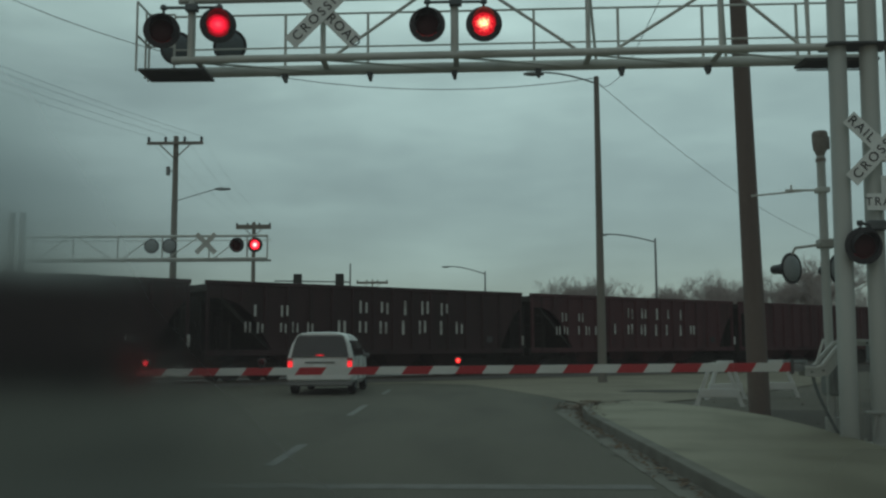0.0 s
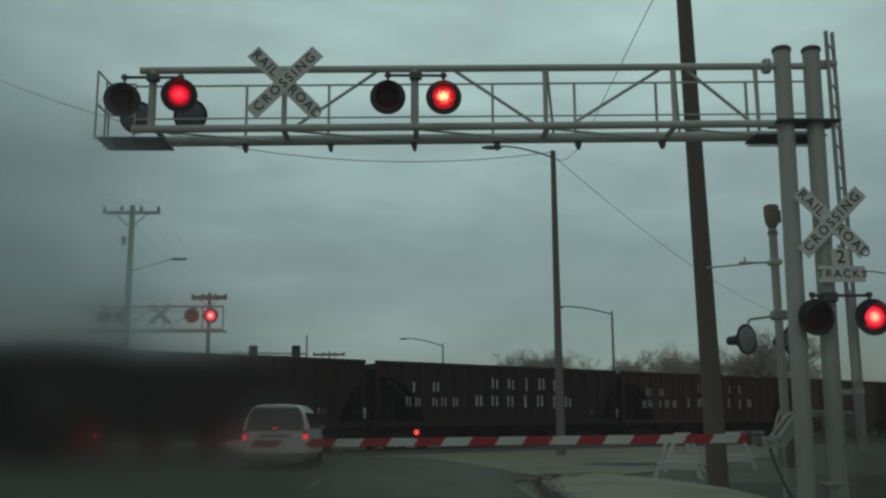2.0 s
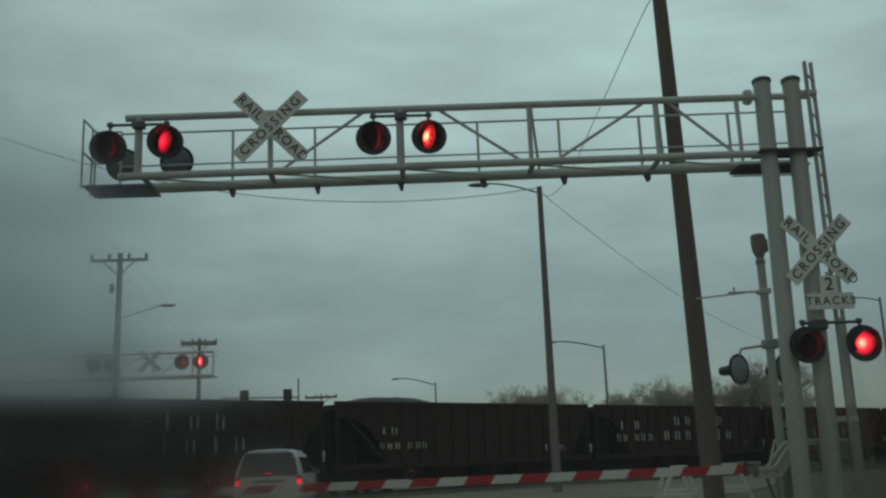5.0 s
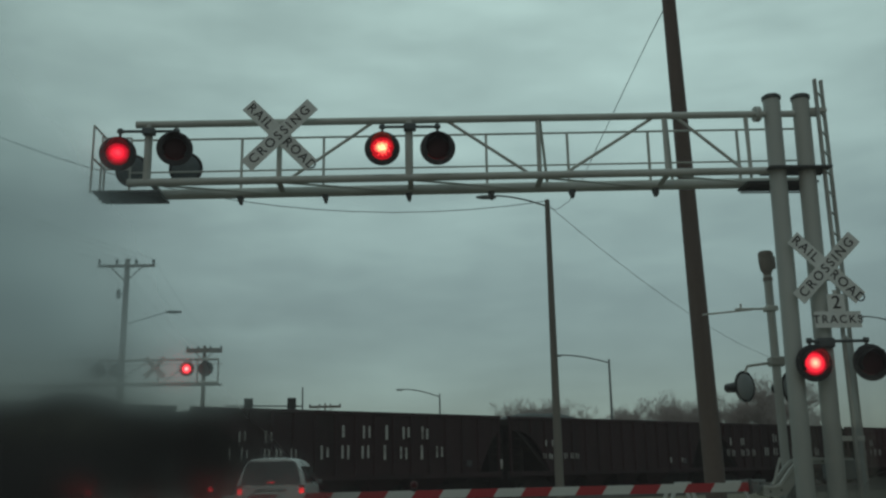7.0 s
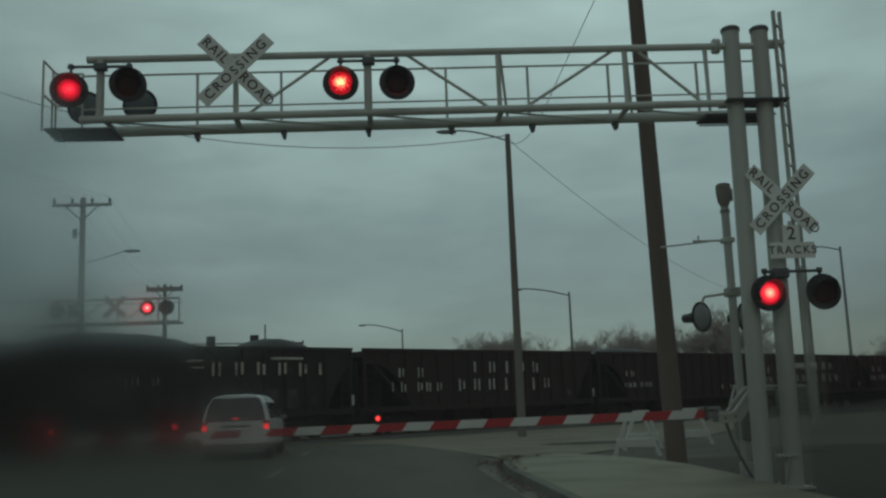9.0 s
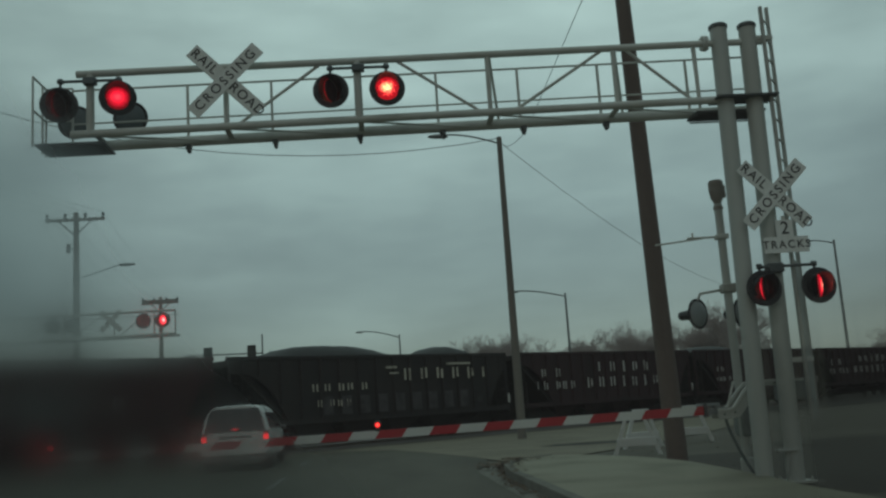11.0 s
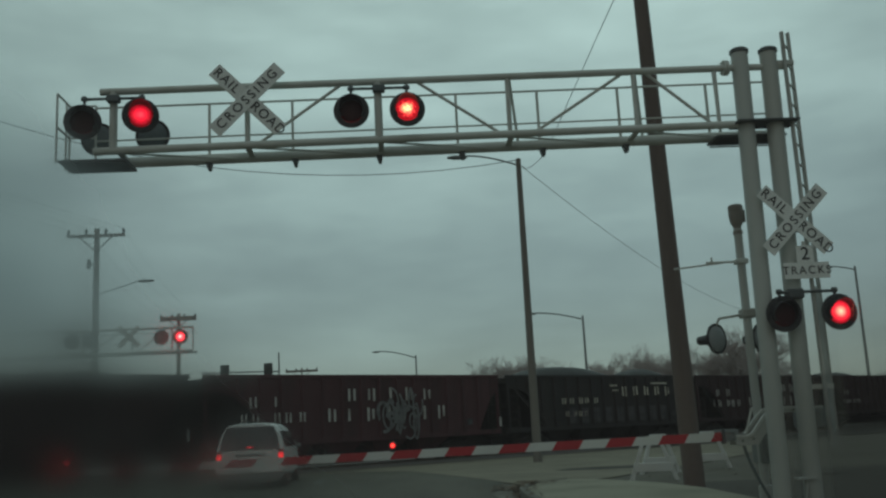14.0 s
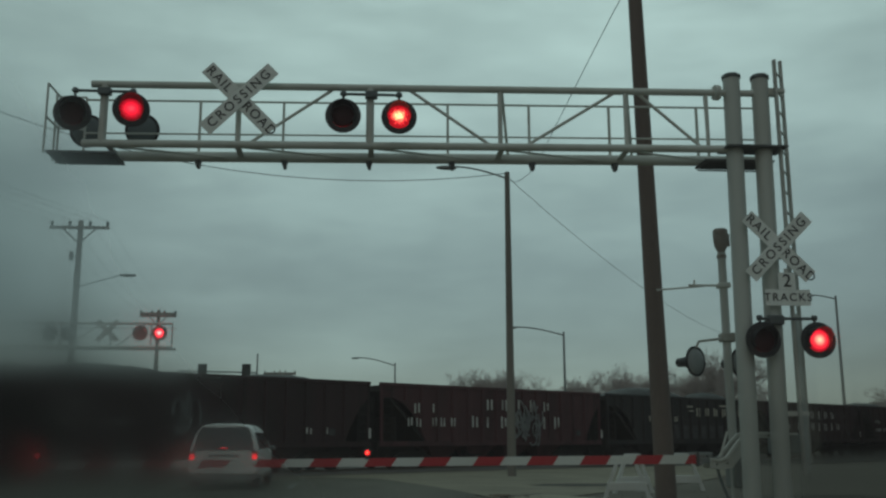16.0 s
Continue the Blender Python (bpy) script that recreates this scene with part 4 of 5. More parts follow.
# ---------------------------------------------------------------- poles, street lamps and wires
def pole_mesh(x, y, h, r0, r1, mat, t, lean=0.0):
    """A tapering pole; lean: metres sideways for each metre of height."""
    bm = bmesh.new()
    prof = [(r0 + (r1 - r0) * i / 10, h * i / 10) for i in range(11)] + [(r1 * 0.8, h + 0.02), (0, h + 0.03)]
    lathe(bm, prof, 20, Matrix.Translation((x, y, 0)) @ Matrix(((1, 0, lean, 0), (0, 1, 0, 0), (0, 0, 1, 0), (0, 0, 0, 1))))
    return part("pole", bm, mat, t)


def street_lamp(label, x, y, h, arm, rise, r=0.11, mat=None, head=0.7):
    t = thing("street_lamp", label, "street lamp", (x, y, -0.02), group="street lamps")
    pole_mesh(0, 0, h, r, r * 0.6, mat or GREYMETAL, t)
    bm = bmesh.new()
    prev = None
    s = 1 if arm > 0 else -1
    for i in range(13):
        k = i / 12
        c = Vector((arm * k, 0, h - 0.25 + rise * math.sin(k * math.pi / 2)))
        if prev:
            tube(bm, prev, c, 0.05 if y > 50 else 0.035, seg=8)
        prev = c
    part("arm", bm, GREYMETAL, t)
    bm = bmesh.new()
    lathe(bm, [(0, 0), (0.1, 0.03), (0.15, 0.2), (0.14, head * 0.7), (0.07, head), (0, head)], 14,
          Matrix.Translation(prev + Vector((-s * 0.1, 0, -0.05))) @ Matrix.Rotation(radians(90 * s), 4, "Y") @ Matrix.Diagonal((0.6, 1, 1, 1)))
    part("lamp_head", bm, GREYMETAL, t)


def utility_pole(label, x, y, h, arm, r0=0.16, wood=None, lean=0.0, deep=0.07):
    t = thing("utility_pole", label, "utility pole", (x, y, -0.02), group="utility poles")
    pole_mesh(0, 0, h, r0, r0 * 0.62, wood or GREYWOOD, t, lean)
    if arm:
        top = Vector((lean * h, 0, h - 0.35))
        bm = bmesh.new()
        bx(bm, top.x - arm / 2, top.x + arm / 2, -0.2, -0.1, top.z - deep, top.z + deep, 0.01)
        part("crossarm", bm, GREYWOOD, t)
        for s in (-1, 1):
            bm = bmesh.new()
            tube(bm, (top.x + s * arm * 0.28, -0.16, top.z - 0.05), (top.x, -0.16, top.z - 0.75), 0.03, seg=6)
            part("brace", bm, GREYWOOD, t)
        for k in (-0.47, -0.17, 0.17, 0.47):
            bm = bmesh.new()
            lathe(bm, [(0.02, 0), (0.07, 0.05), (0.05, 0.11), (0.08, 0.15), (0.05, 0.24), (0, 0.25)], 10, Matrix.Translation((top.x + arm * k, -0.15, top.z + 0.06)))
            part("insulator", bm, BLACK, t)
    return t


def build_poles():
    utility_pole("thick dark creosoted wooden utility pole beside the pavement", 5.83, 18.75, 14.5, 0, 0.205, WOOD, -0.0167)
    t = utility_pole("grey wooden utility pole with crossarm and street lamp arm", -13.3, 44.0, 11.3, 2.65, 0.19)
    bm = bmesh.new()
    tube(bm, (0, 0, 8.2), (2.0, -0.2, 8.75), 0.02, seg=8)
    lathe(bm, [(0, 0), (0.09, 0.05), (0.15, 0.3), (0.1, 0.75), (0, 0.8)], 12, Matrix.Translation((1.9, -0.2, 8.74)) @ Matrix.Rotation(radians(90), 4, "Y") @ Matrix.Diagonal((0.5, 1, 1, 1)))
    part("lamp_arm", bm, GREYMETAL, t)
    bm = bmesh.new()
    tube(bm, (-0.34, 0, 9.45), (-0.34, 0, 9.85), 0.10, seg=12)
    tube(bm, (-0.34, 0, 9.65), (0, 0, 9.65), 0.03, seg=6)
    part("line_fuse", bm, GREYMETAL, t)
    utility_pole("distant utility pole with a short crossarm", -15.2, 70.0, 10.6, 2.6, 0.2, deep=0.17)
    utility_pole("far utility pole with a crossarm", -9.1, 100.0, 8.4, 3.3, 0.12, deep=0.12)
    street_lamp("tall brown-grey street lamp pole with a curved arm", 5.37, 36.0, 11.7, -2.1, 0.45, 0.17, LAMPPOLE, 0.8)
    street_lamp("grey street lamp behind the railway", 14.5, 70.0, 9.2, -3.6, 0.6, 0.12)
    street_lamp("distant grey street lamp", 2.5, 90.0, 8.4, -3.5, 0.75, 0.11)
    street_lamp("tall grey street lamp near the tracks", 36.8, 72.0, 12.4, -1.9, 0.3, 0.14)
    street_lamp("very distant street lamp above trees", 49.0, 150.0, 11.5, -4.0, 0.5, 0.12)
    # distant traffic signals hanging from a mast arm
    t = thing("traffic_signal", "distant traffic signals on a long mast arm", "traffic signal", (-11.0, 90.0, 0))
    bm = bmesh.new()
    tube(bm, (0.7, 0, 0), (0.7, 0, 9.2), 0.11, 0.07, seg=10)
    part("mast", bm, GREYMETAL, t)
    bm = bmesh.new()
    tube(bm, (0.7, 0, 7.45), (-6.5, 0, 7.6), 0.07, seg=8)
    part("mast_arm", bm, GREYMETAL, t)
    for x in (-4.3, -0.3):
        bm = bmesh.new()
        bx(bm, x - 0.4, x + 0.4, -0.15, 0.15, 7.05, 8.25, 0.05)
        part("signal_head", bm, SIGNALGREEN, t)
    wire("overhead_cable", [(5.3 - 1.5 * i, 36, 11.24 + 0.0128 * (5.6 - 1.5 * i) ** 2) for i in range(21)], 0.015, WIRE, "thin black cable sagging from the street lamp pole")
    wire("overhead_cable", [(5.5, 36, 11.38), (32.0, 80, 9.75)], 0.011, WIRE, "thin black cable falling away to the far side", 1.03)
    wire("overhead_cable", [(5.42, 36, 11.45), (5.44, 34.6, 10.9), (5.45, 33.2, 10.6), (5.46, 31.5, 10.36), (5.43, 29.8, 10.22), (5.40, 28.2, 10.23), (5.46, 26.2, 10.5),
                           (5.52, 24, 10.75), (5.55, 22, 10.93), (5.56, 20, 11.05), (5.6, 8, 11.4), (5.8, -30, 11.2)], 0.010, WIRE, "thin black cable drooping from the street lamp pole")
    for k, (dx, dz) in enumerate(((-1.25, 0.0), (-0.45, 0.05), (0.45, 0.05), (1.25, 0.0))):
        wire("power_line", [(-13.3 + dx, 43.8, 11.25 + dz), (-26 + dx, 22, 14 + dz)], 0.006, WIRE, "thin overhead power line from the crossarm", 0.4)
        wire("power_line", [(-13.3 + dx, 43.8, 11.25 + dz), (-15.2 + dx, 69.8, 10.5 + dz)], 0.004, WIRE, "thin overhead power line from the crossarm", 0.5)


def build_far_gantry():
    g = thing("signal_gantry", "pale steel cantilever signal gantry beyond the tracks", "signal gantry", (0, 42, 0), group="signal gantries")
    zb, zt, xr, xl = 5.28, 6.30, -8.5, -19.5
    for z, y in ((zb, 0), (zt, 0), (zb, 0.9)):
        bm = bmesh.new()
        tube(bm, (xl, y, z), (xr, y, z), 0.055, seg=12)
        part("chord", bm, GALV, g)
    for x in (xr, -9.4, -11.1, -13.2, -15.2, -17.2, -19.0):
        bm = bmesh.new()
        tube(bm, (x, 0, zb), (x, 0, zt), 0.035, seg=8)
        part("upright", bm, GALV, g)
    for xa, xb in ((-9.6, -10.9), (-11.5, -13.0), (-13.6, -15.0), (-17.0, -15.5), (-17.4, -18.8)):
        bm = bmesh.new()
        tube(bm, (xa, 0, zt), (xb, 0, zb), 0.022, seg=8)
        part("diagonal", bm, GALV, g)
    for px in (xl, xl - 0.5):
        bm = bmesh.new()
        tube(bm, (px, 0, 0), (px, 0, 7.4), 0.14, seg=18)
        part("post", bm, POST, g)
    bm = bmesh.new()
    tube(bm, (xl, 0.9, zt - 0.1), (xr, 0.9, zt - 0.1), 0.016, seg=6)
    part("handrail", bm, GALV, g)
    for lane, x in ((0, -9.82), (1, -9.0)):
        flasher(g, x, -0.2, 5.87, DRUM_FAR, lane + 2, 0.33)
    for x in (-13.65, -12.85):
        flasher_back(g, x, -0.1, 5.85, 0.33)
    s = thing("crossing_sign", "diagonal cross sign seen from behind on the far gantry", "sign", (-11.2, 41.8, 5.95), group="railway crossing signs")
    for a in (-45, 45):
        bm = bmesh.new()
        bx(bm, -0.6, 0.6, -0.005, 0.005, -0.11, 0.11)
        part("blade", bm, GALV, s, smooth=False).matrix_basis = Matrix.Translation((0, 0.012 * (a > 0), 0)) @ Matrix.Rotation(radians(a), 4, "Y")


# ---------------------------------------------------------------- railway and train
TRACK = Vector((0.7809, 0.6247, 0))                 # direction of travel
SIDE = Vector((0.6247, -0.7809, 0))                 # towards the road user
ORIGIN = Vector((0.0, 40.9, 0)) - SIDE * 1.58       # on the centre line of the track
HEAD = math.degrees(math.atan2(TRACK.y, TRACK.x))
RAIL_TOP, SPEED, PITCH, LEAD = 0.10, 4.70, 15.75, 3.7


def build_track():
    for k, off in enumerate((0.0, -4.4)):
        base = pose(*(ORIGIN + SIDE * off), 0, 0, HEAD)
        bm = bmesh.new()
        prism(bm, [(-2.6, -0.03), (-1.7, 0.05), (1.7, 0.05), (2.6, -0.03)], "x", -260, 260)
        b = part("track_bed", bm, BALLAST, smooth=False)
        b.matrix_basis = base
        tagged(b, "grey stone ballast bed under the rails", "track bed", kind="structure")
        for y in (-0.75, 0.75):
            bm = bmesh.new()
            prism(bm, [(y - 0.065, 0.0), (y + 0.065, 0.0), (y + 0.035, 0.06), (y + 0.036, 0.10), (y - 0.036, 0.10), (y - 0.035, 0.06)], "x", -260, 260)
            r = part("rail", bm, RAILSTEEL, smooth=False)
            r.matrix_basis = base
            tagged(r, "steel rail with a worn shiny top", "rail", kind="structure")
    # darker ground beside the near track
    rng = random.Random(12)
    edge = [(12, 2.4), (15, 4.2), (19, 7.0), (24, 8.6)] + [(24 + 8 * i, 8.8 + rng.uniform(-0.7, 0.7)) for i in range(1, 15)] + [(136, 2.4)]
    pts = [ORIGIN + TRACK * u + SIDE * v for u, v in edge]
    sheet("cinder_verge", [(p.x, p.y) for p in pts], 0.011, DARKVERGE, "dark verge beside the track", "ground")


HOPPER_CACHE = {}


def cached(key, build, mats, smooth=False):
    """One mesh for alike pieces."""
    if key not in HOPPER_CACHE:
        bm = bmesh.new()
        build(bm)
        bmesh.ops.recalc_face_normals(bm, faces=bm.faces)
        me = bpy.data.meshes.new(key[0])
        bm.to_mesh(me)
        bm.free()
        for mm in mats:
            me.materials.append(mm)
        if smooth:
            me.shade_smooth()
            me.set_sharp_from_angle(angle=radians(40))
        HOPPER_CACHE[key] = me
    return HOPPER_CACHE[key]


def side_panel(bm, y, top):
    s = 0.03
    prism(bm, [(-4.9, 1.05), (6.2, 1.05), (6.5, 1.6), (6.95, 2.4), (7.45, 2.95), (7.45, top), (-7.45, top), (-7.45, 3.02), (-6.9, 3.0), (-6.35, 2.85), (-5.75, 2.4), (-5.3, 1.75)], "y", y - s, y + s)


def hopper_car(label, paint, load, seed, marks):
    """A coal hopper car, its length along local x, rails at z = 0; marks: (x, z, width, height, kind) blocks on the near side."""
    rng = random.Random(seed)
    t = thing("hopper_car", label, "railway car", group="hopper cars of the train")
    key = paint.name
    top = 3.60
    for y in (-1.55, 1.55):
        share("side_sheet", cached(("side_sheet", key, y), lambda bm: side_panel(bm, y, top), [paint]), t)
        share("top_chord", cached(("top_chord", key, y), lambda bm: bx(bm, -7.6, 7.6, y - 0.08, y + 0.08, top - 0.1, top + 0.06, 0.015), [paint]), t)
        share("side_sill", cached(("side_sill", key, y), lambda bm: bx(bm, -7.6, 7.6, y - 0.07, y + 0.07, 0.95, 1.16, 0.01), [paint]), t)
        for i in range(14):
            x = -6.2 + i * 0.954
            z0 = {0: 2.9, 1: 1.8, 13: 1.2}.get(i, 1.1)
            s = -1 if y < 0 else 1
            share("rib", cached(("rib", key, y, z0), lambda bm: prism(bm, [(-0.06, s * 0.03), (0.06, s * 0.03), (0.04, s * 0.13), (-0.04, s * 0.13)], "z", z0, top - 0.05), [paint]), t, Matrix.Translation((x, y, 0)))
        for e in (-1, 1):
            def corner(bm):
                bx(bm, e * 7.5 - 0.05, e * 7.5 + 0.05, y - 0.06, y + 0.06, 1.1, top)
            share("corner_post", cached(("corner_post", key, y, e), corner, [paint]), t)

            def ladder(bm):
                yo = y + (0.1 if y > 0 else -0.1)
                for k in range(7):
                    tube(bm, (e * 7.42, yo, 1.2 + 0.36 * k), (e * 7.0, yo, 1.2 + 0.36 * k), 0.014, seg=5)
                tube(bm, (e * 7.0, yo, 1.0), (e * 7.0, yo, 3.5), 0.016, seg=5)
            # near-black ladder, so the end recess looks shaded
            share("end_ladder", cached(("end_ladder", y, e), ladder, [UNDER]), t)
    for e in (-1, 1):
        # slope sheet near-black: the recess's shade is put into its colour
        def slope(bm):
            prism(bm, [(e * 5.0, 1.1), (e * 7.42, 3.3), (e * 7.42, 3.55), (e * 4.9, 1.15)], "y", -1.52, 1.52)
            # bulkhead added to keep light out of the end recess
            bx(bm, e * 6.5 - 0.04, e * 6.5 + 0.04, -1.3, 1.3, 1.05, 2.2)
        share("slope_sheet", cached(("slope_sheet", e), slope, [UNDER]), t)

        def endsill(bm):
            # added centre web, stops the sky showing through the car end
            bx(bm, e * 6.6 - 0.85, e * 6.6 + 0.85, -0.04, 0.04, 1.0, 2.9)
            bx(bm, e * 7.62 - 0.08, e * 7.62 + 0.08, -1.55, 1.55, 0.8, 1.18, 0.015)
            bx(bm, e * 6.6 - 1.0, e * 6.6 + 1.0, -0.25, 0.25, 0.7, 1.0)
            bx(bm, e * 6.7 - 0.05, e * 6.7 + 0.05, -0.7, -0.6, 1.0, 2.4)
            bx(bm, e * 6.7 - 0.05, e * 6.7 + 0.05, 0.6, 0.7, 1.0, 2.4)
        share("end_platform", cached(("end_platform", key, e), endsill, [UNDER]), t)

        # added plate, no real car part: keeps the car end dark
        def endblind(bm):
            bx(bm, e * 7.46 - 0.03, e * 7.46 + 0.03, -0.95, 1.4, 1.15, 3.1)
        share("end_sheet", cached(("end_sheet", e), endblind, [UNDER]), t)

        def coupler(bm):
            bx(bm, min(e * 7.6, e * 7.93), max(e * 7.6, e * 7.93), -0.17, 0.17, 0.62, 0.98, 0.03)
            for y in (-0.3, 0.3):                                  # brake hose and uncoupling rod
                tube(bm, (e * 7.6, y, 0.8), (e * 7.75, y * 0.8, 0.48), 0.03, seg=6)
                tube(bm, (e * 7.75, y * 0.8, 0.48), (e * 7.87, y * 0.5, 0.55), 0.03, seg=6)
        share("coupler", cached(("coupler", e), coupler, [UNDER]), t)

        def brake(bm):
            tube(bm, (e * 7.72, -0.9, 1.9), (e * 7.76, -0.9, 1.9), 0.28, seg=18)
            tube(bm, (e * 7.72, -0.9, 1.15), (e * 7.72, -0.9, 1.9), 0.03, seg=6)
        if e < 0:
            share("brake_wheel", cached(("brake_wheel", key), brake, [UNDER]), t)

        def truck(bm):
            c = e * 5.35
            for s in (-1, 1):
                prism(bm, [(c - 1.25, 0.42), (c - 0.95, 0.62), (c - 0.4, 0.74), (c + 0.4, 0.74), (c + 0.95, 0.62), (c + 1.25, 0.42), (c + 1.1, 0.36), (c + 0.7, 0.42), (c + 0.3, 0.22), (c - 0.3, 0.22), (c - 0.7, 0.42), (c - 1.1, 0.36)], "y", s * 1.0 - 0.09, s * 1.0 + 0.09)
            bx(bm, c - 0.2, c + 0.2, -1.1, 1.1, 0.45, 0.7)
        tr = share("truck", cached(("truck", e), truck, [UNDER]), t)
        for dx in (-0.88, 0.88):
            def wheelset(bm):
                for s in (-1, 1):
                    lathe(bm, [(0, -0.07), (0.42, -0.07), (0.43, 0.0), (0.46, 0.03), (0.46, 0.06), (0.3, 0.05), (0.1, 0.07), (0, 0.07)], 24, Matrix.Translation((0, s * 0.75, 0)) @ Matrix.Rotation(radians(90 * s), 4, "X"))
                tube(bm, (0, -1.05, 0), (0, 1.05, 0), 0.08, seg=10)
            share("wheelset", cached(("wheelset",), wheelset, [UNDER], True), tr, Matrix.Translation((e * 5.35 + dx, 0, 0.43)))
    def sill(bm):
        # sill made deep enough to block the view under the car
        bx(bm, -7.6, 7.6, -0.32, 0.32, 0.36, 0.95)
        for c in (-5.35, 5.35):                                    # plates added across the trucks to hide the bright ground beyond
            bx(bm, c - 1.6, c + 1.6, -0.06, 0.06, 0.24, 1.05)
        bx(bm, -4.4, 4.4, 0.5, 0.62, 0.18, 0.5)
        tube(bm, (-2.0, -0.9, 0.62), (-0.9, -0.9, 0.62), 0.2, seg=12)
    share("centre_sill", cached(("centre_sill",), sill, [UNDER]), t)
    for c in (-3.6, -1.2, 1.2, 3.6):
        def bay(bm):
            lo, hi = [], []
            for x, y in ((-1, -1), (1, -1), (1, 1), (-1, 1)):
                hi.append(bm.verts.new((c + x * 1.18, y * 1.45, 1.15)))
                lo.append(bm.verts.new((c + x * 0.45, y * 1.0, 0.42)))
            for i in range(4):
                j = (i + 1) % 4
                bm.faces.new((lo[i], lo[j], hi[j], hi[i]))
            bm.faces.new(lo)
        share("hopper_bay", cached(("hopper_bay", key, c), bay, [paint]), t)
    # heaped load
    heaps = ((-2.2, 3.4, 1.0), (4.7, 1.7, 0.9)) if seed == 10 else ((-3.6 + rng.uniform(-1, 1), 3.0, 1.0), (3.6 + rng.uniform(-1, 1), 2.6, rng.uniform(0.6, 1)))
    bm = bmesh.new()
    nx, ny = 44, 9
    grid = []
    for i in range(nx + 1):
        x = -7.3 + 14.6 * i / nx
        row = []
        for j in range(ny + 1):
            y = -1.48 + 2.96 * j / ny
            edge = (1 - abs(y / 1.5) ** 3) * (1 - abs(x / 7.35) ** 8)
            hump = 0.2 + 0.8 * max(k0 * math.exp(-abs((x - c0) / w0) ** 3) for c0, w0, k0 in heaps)
            row.append(bm.verts.new((x, y, top - 0.28 + load * edge * hump + 0.05 * noise.noise((x * 2, y * 2, seed * 3.1)))))
        grid.append(row)
    for i in range(nx):
        for j in range(ny):
            bm.faces.new((grid[i][j], grid[i + 1][j], grid[i + 1][j + 1], grid[i][j + 1]))
    part("coal_load", bm, COAL, t, "heaped black coal load")
    # lettering reduced to plain blocks of paint
    for x, z, w, h, kind in marks:
        mat = {"w": LETTER, "c": AMBER, "g": SMEAR}[kind[0]]
        bm = bmesh.new()
        if kind[1] == "2":
            # two worn upright bars as wide as the character
            sw = w * rng.uniform(0.22, 0.30)
            z0, z1 = z - h * rng.uniform(0.36, 0.5), z + h * rng.uniform(0.38, 0.5)
            bx(bm, x - w / 2, x - w / 2 + sw, -1.715, -1.69, z0, z1)
            if rng.random() < 0.8:
                z0, z1 = z - h * rng.uniform(0.3, 0.5), z + h * rng.uniform(0.3, 0.5)
                bx(bm, x + w / 2 - sw, x + w / 2, -1.715, -1.69, z0, z1)
        else:
            bx(bm, x - w / 2, x + w / 2, -1.715, -1.69, z - h / 2, z + h / 2)
        part("paint_block", bm, mat, t, smooth=False)
    return t


def letters(xs, z, w, h, kind):
    return [(x, z, w, h, kind) for x in xs]


def spread(a, b, n):
    return [a + (b - a) * i / (n - 1) for i in range(n)]


# offsets are from the car's middle; the near side reads from -x to +x
def mark_row(xs, z, w, h, kind, thin):
    """A row of marks; those whose number is in thin are single narrow bars."""
    return [(x, z, 0.11 if i in thin else w, h, kind[0] + "1" if i in thin else kind) for i, x in enumerate(xs)]


NAME_A = mark_row(spread(-1.0, 3.05, 5), 2.83, 0.36, 0.58, "w2", (2,)) + mark_row(spread(-2.0, 3.85, 7), 2.03, 0.36, 0.58, "w2", (3, 5)) \
    + letters((-5.6, -4.5), 2.6, 0.30, 0.46, "w2") + letters((-6.0, -5.5, -4.55, -4.05, -3.4), 1.98, 0.26, 0.44, "w2")
NAME_B = letters((-5.2, -4.75), 2.45, 0.26, 0.36, "w2") + letters((-5.4, -5.0, -4.6, -3.95, -3.5, -3.15), 1.85, 0.2, 0.30, "w2") + letters((4.4, 5.4), 1.6, 0.26, 0.3, "w2")
NAME_C = letters(spread(1.2, 6.0, 6), 2.78, 0.36, 0.56, "c2") + [(4.3, 3.2, 1.5, 0.09, "c1"), (0.3, 3.1, 0.6, 0.1, "c1"), (0.45, 2.85, 0.5, 0.06, "c1")] \
    + letters((-3.7, -3.1, -2.4, -1.95, -1.2), 2.35, 0.26, 0.34, "c2") + letters((-3.5, -2.9, -2.5, -2.05), 1.72, 0.2, 0.32, "c2")
TAIL = [(7.5, 1.5, 0.11, 0.42, "w1"), (5.55, 1.55, 0.3, 0.26, "g1")]
NAME_A, NAME_B, NAME_C = NAME_A + TAIL, NAME_B + TAIL, NAME_C + TAIL + [(-5.0 + 0.954 * i, 1.62, 0.5, 0.75, "g1") for i in range(2, 11)]
CARS = []


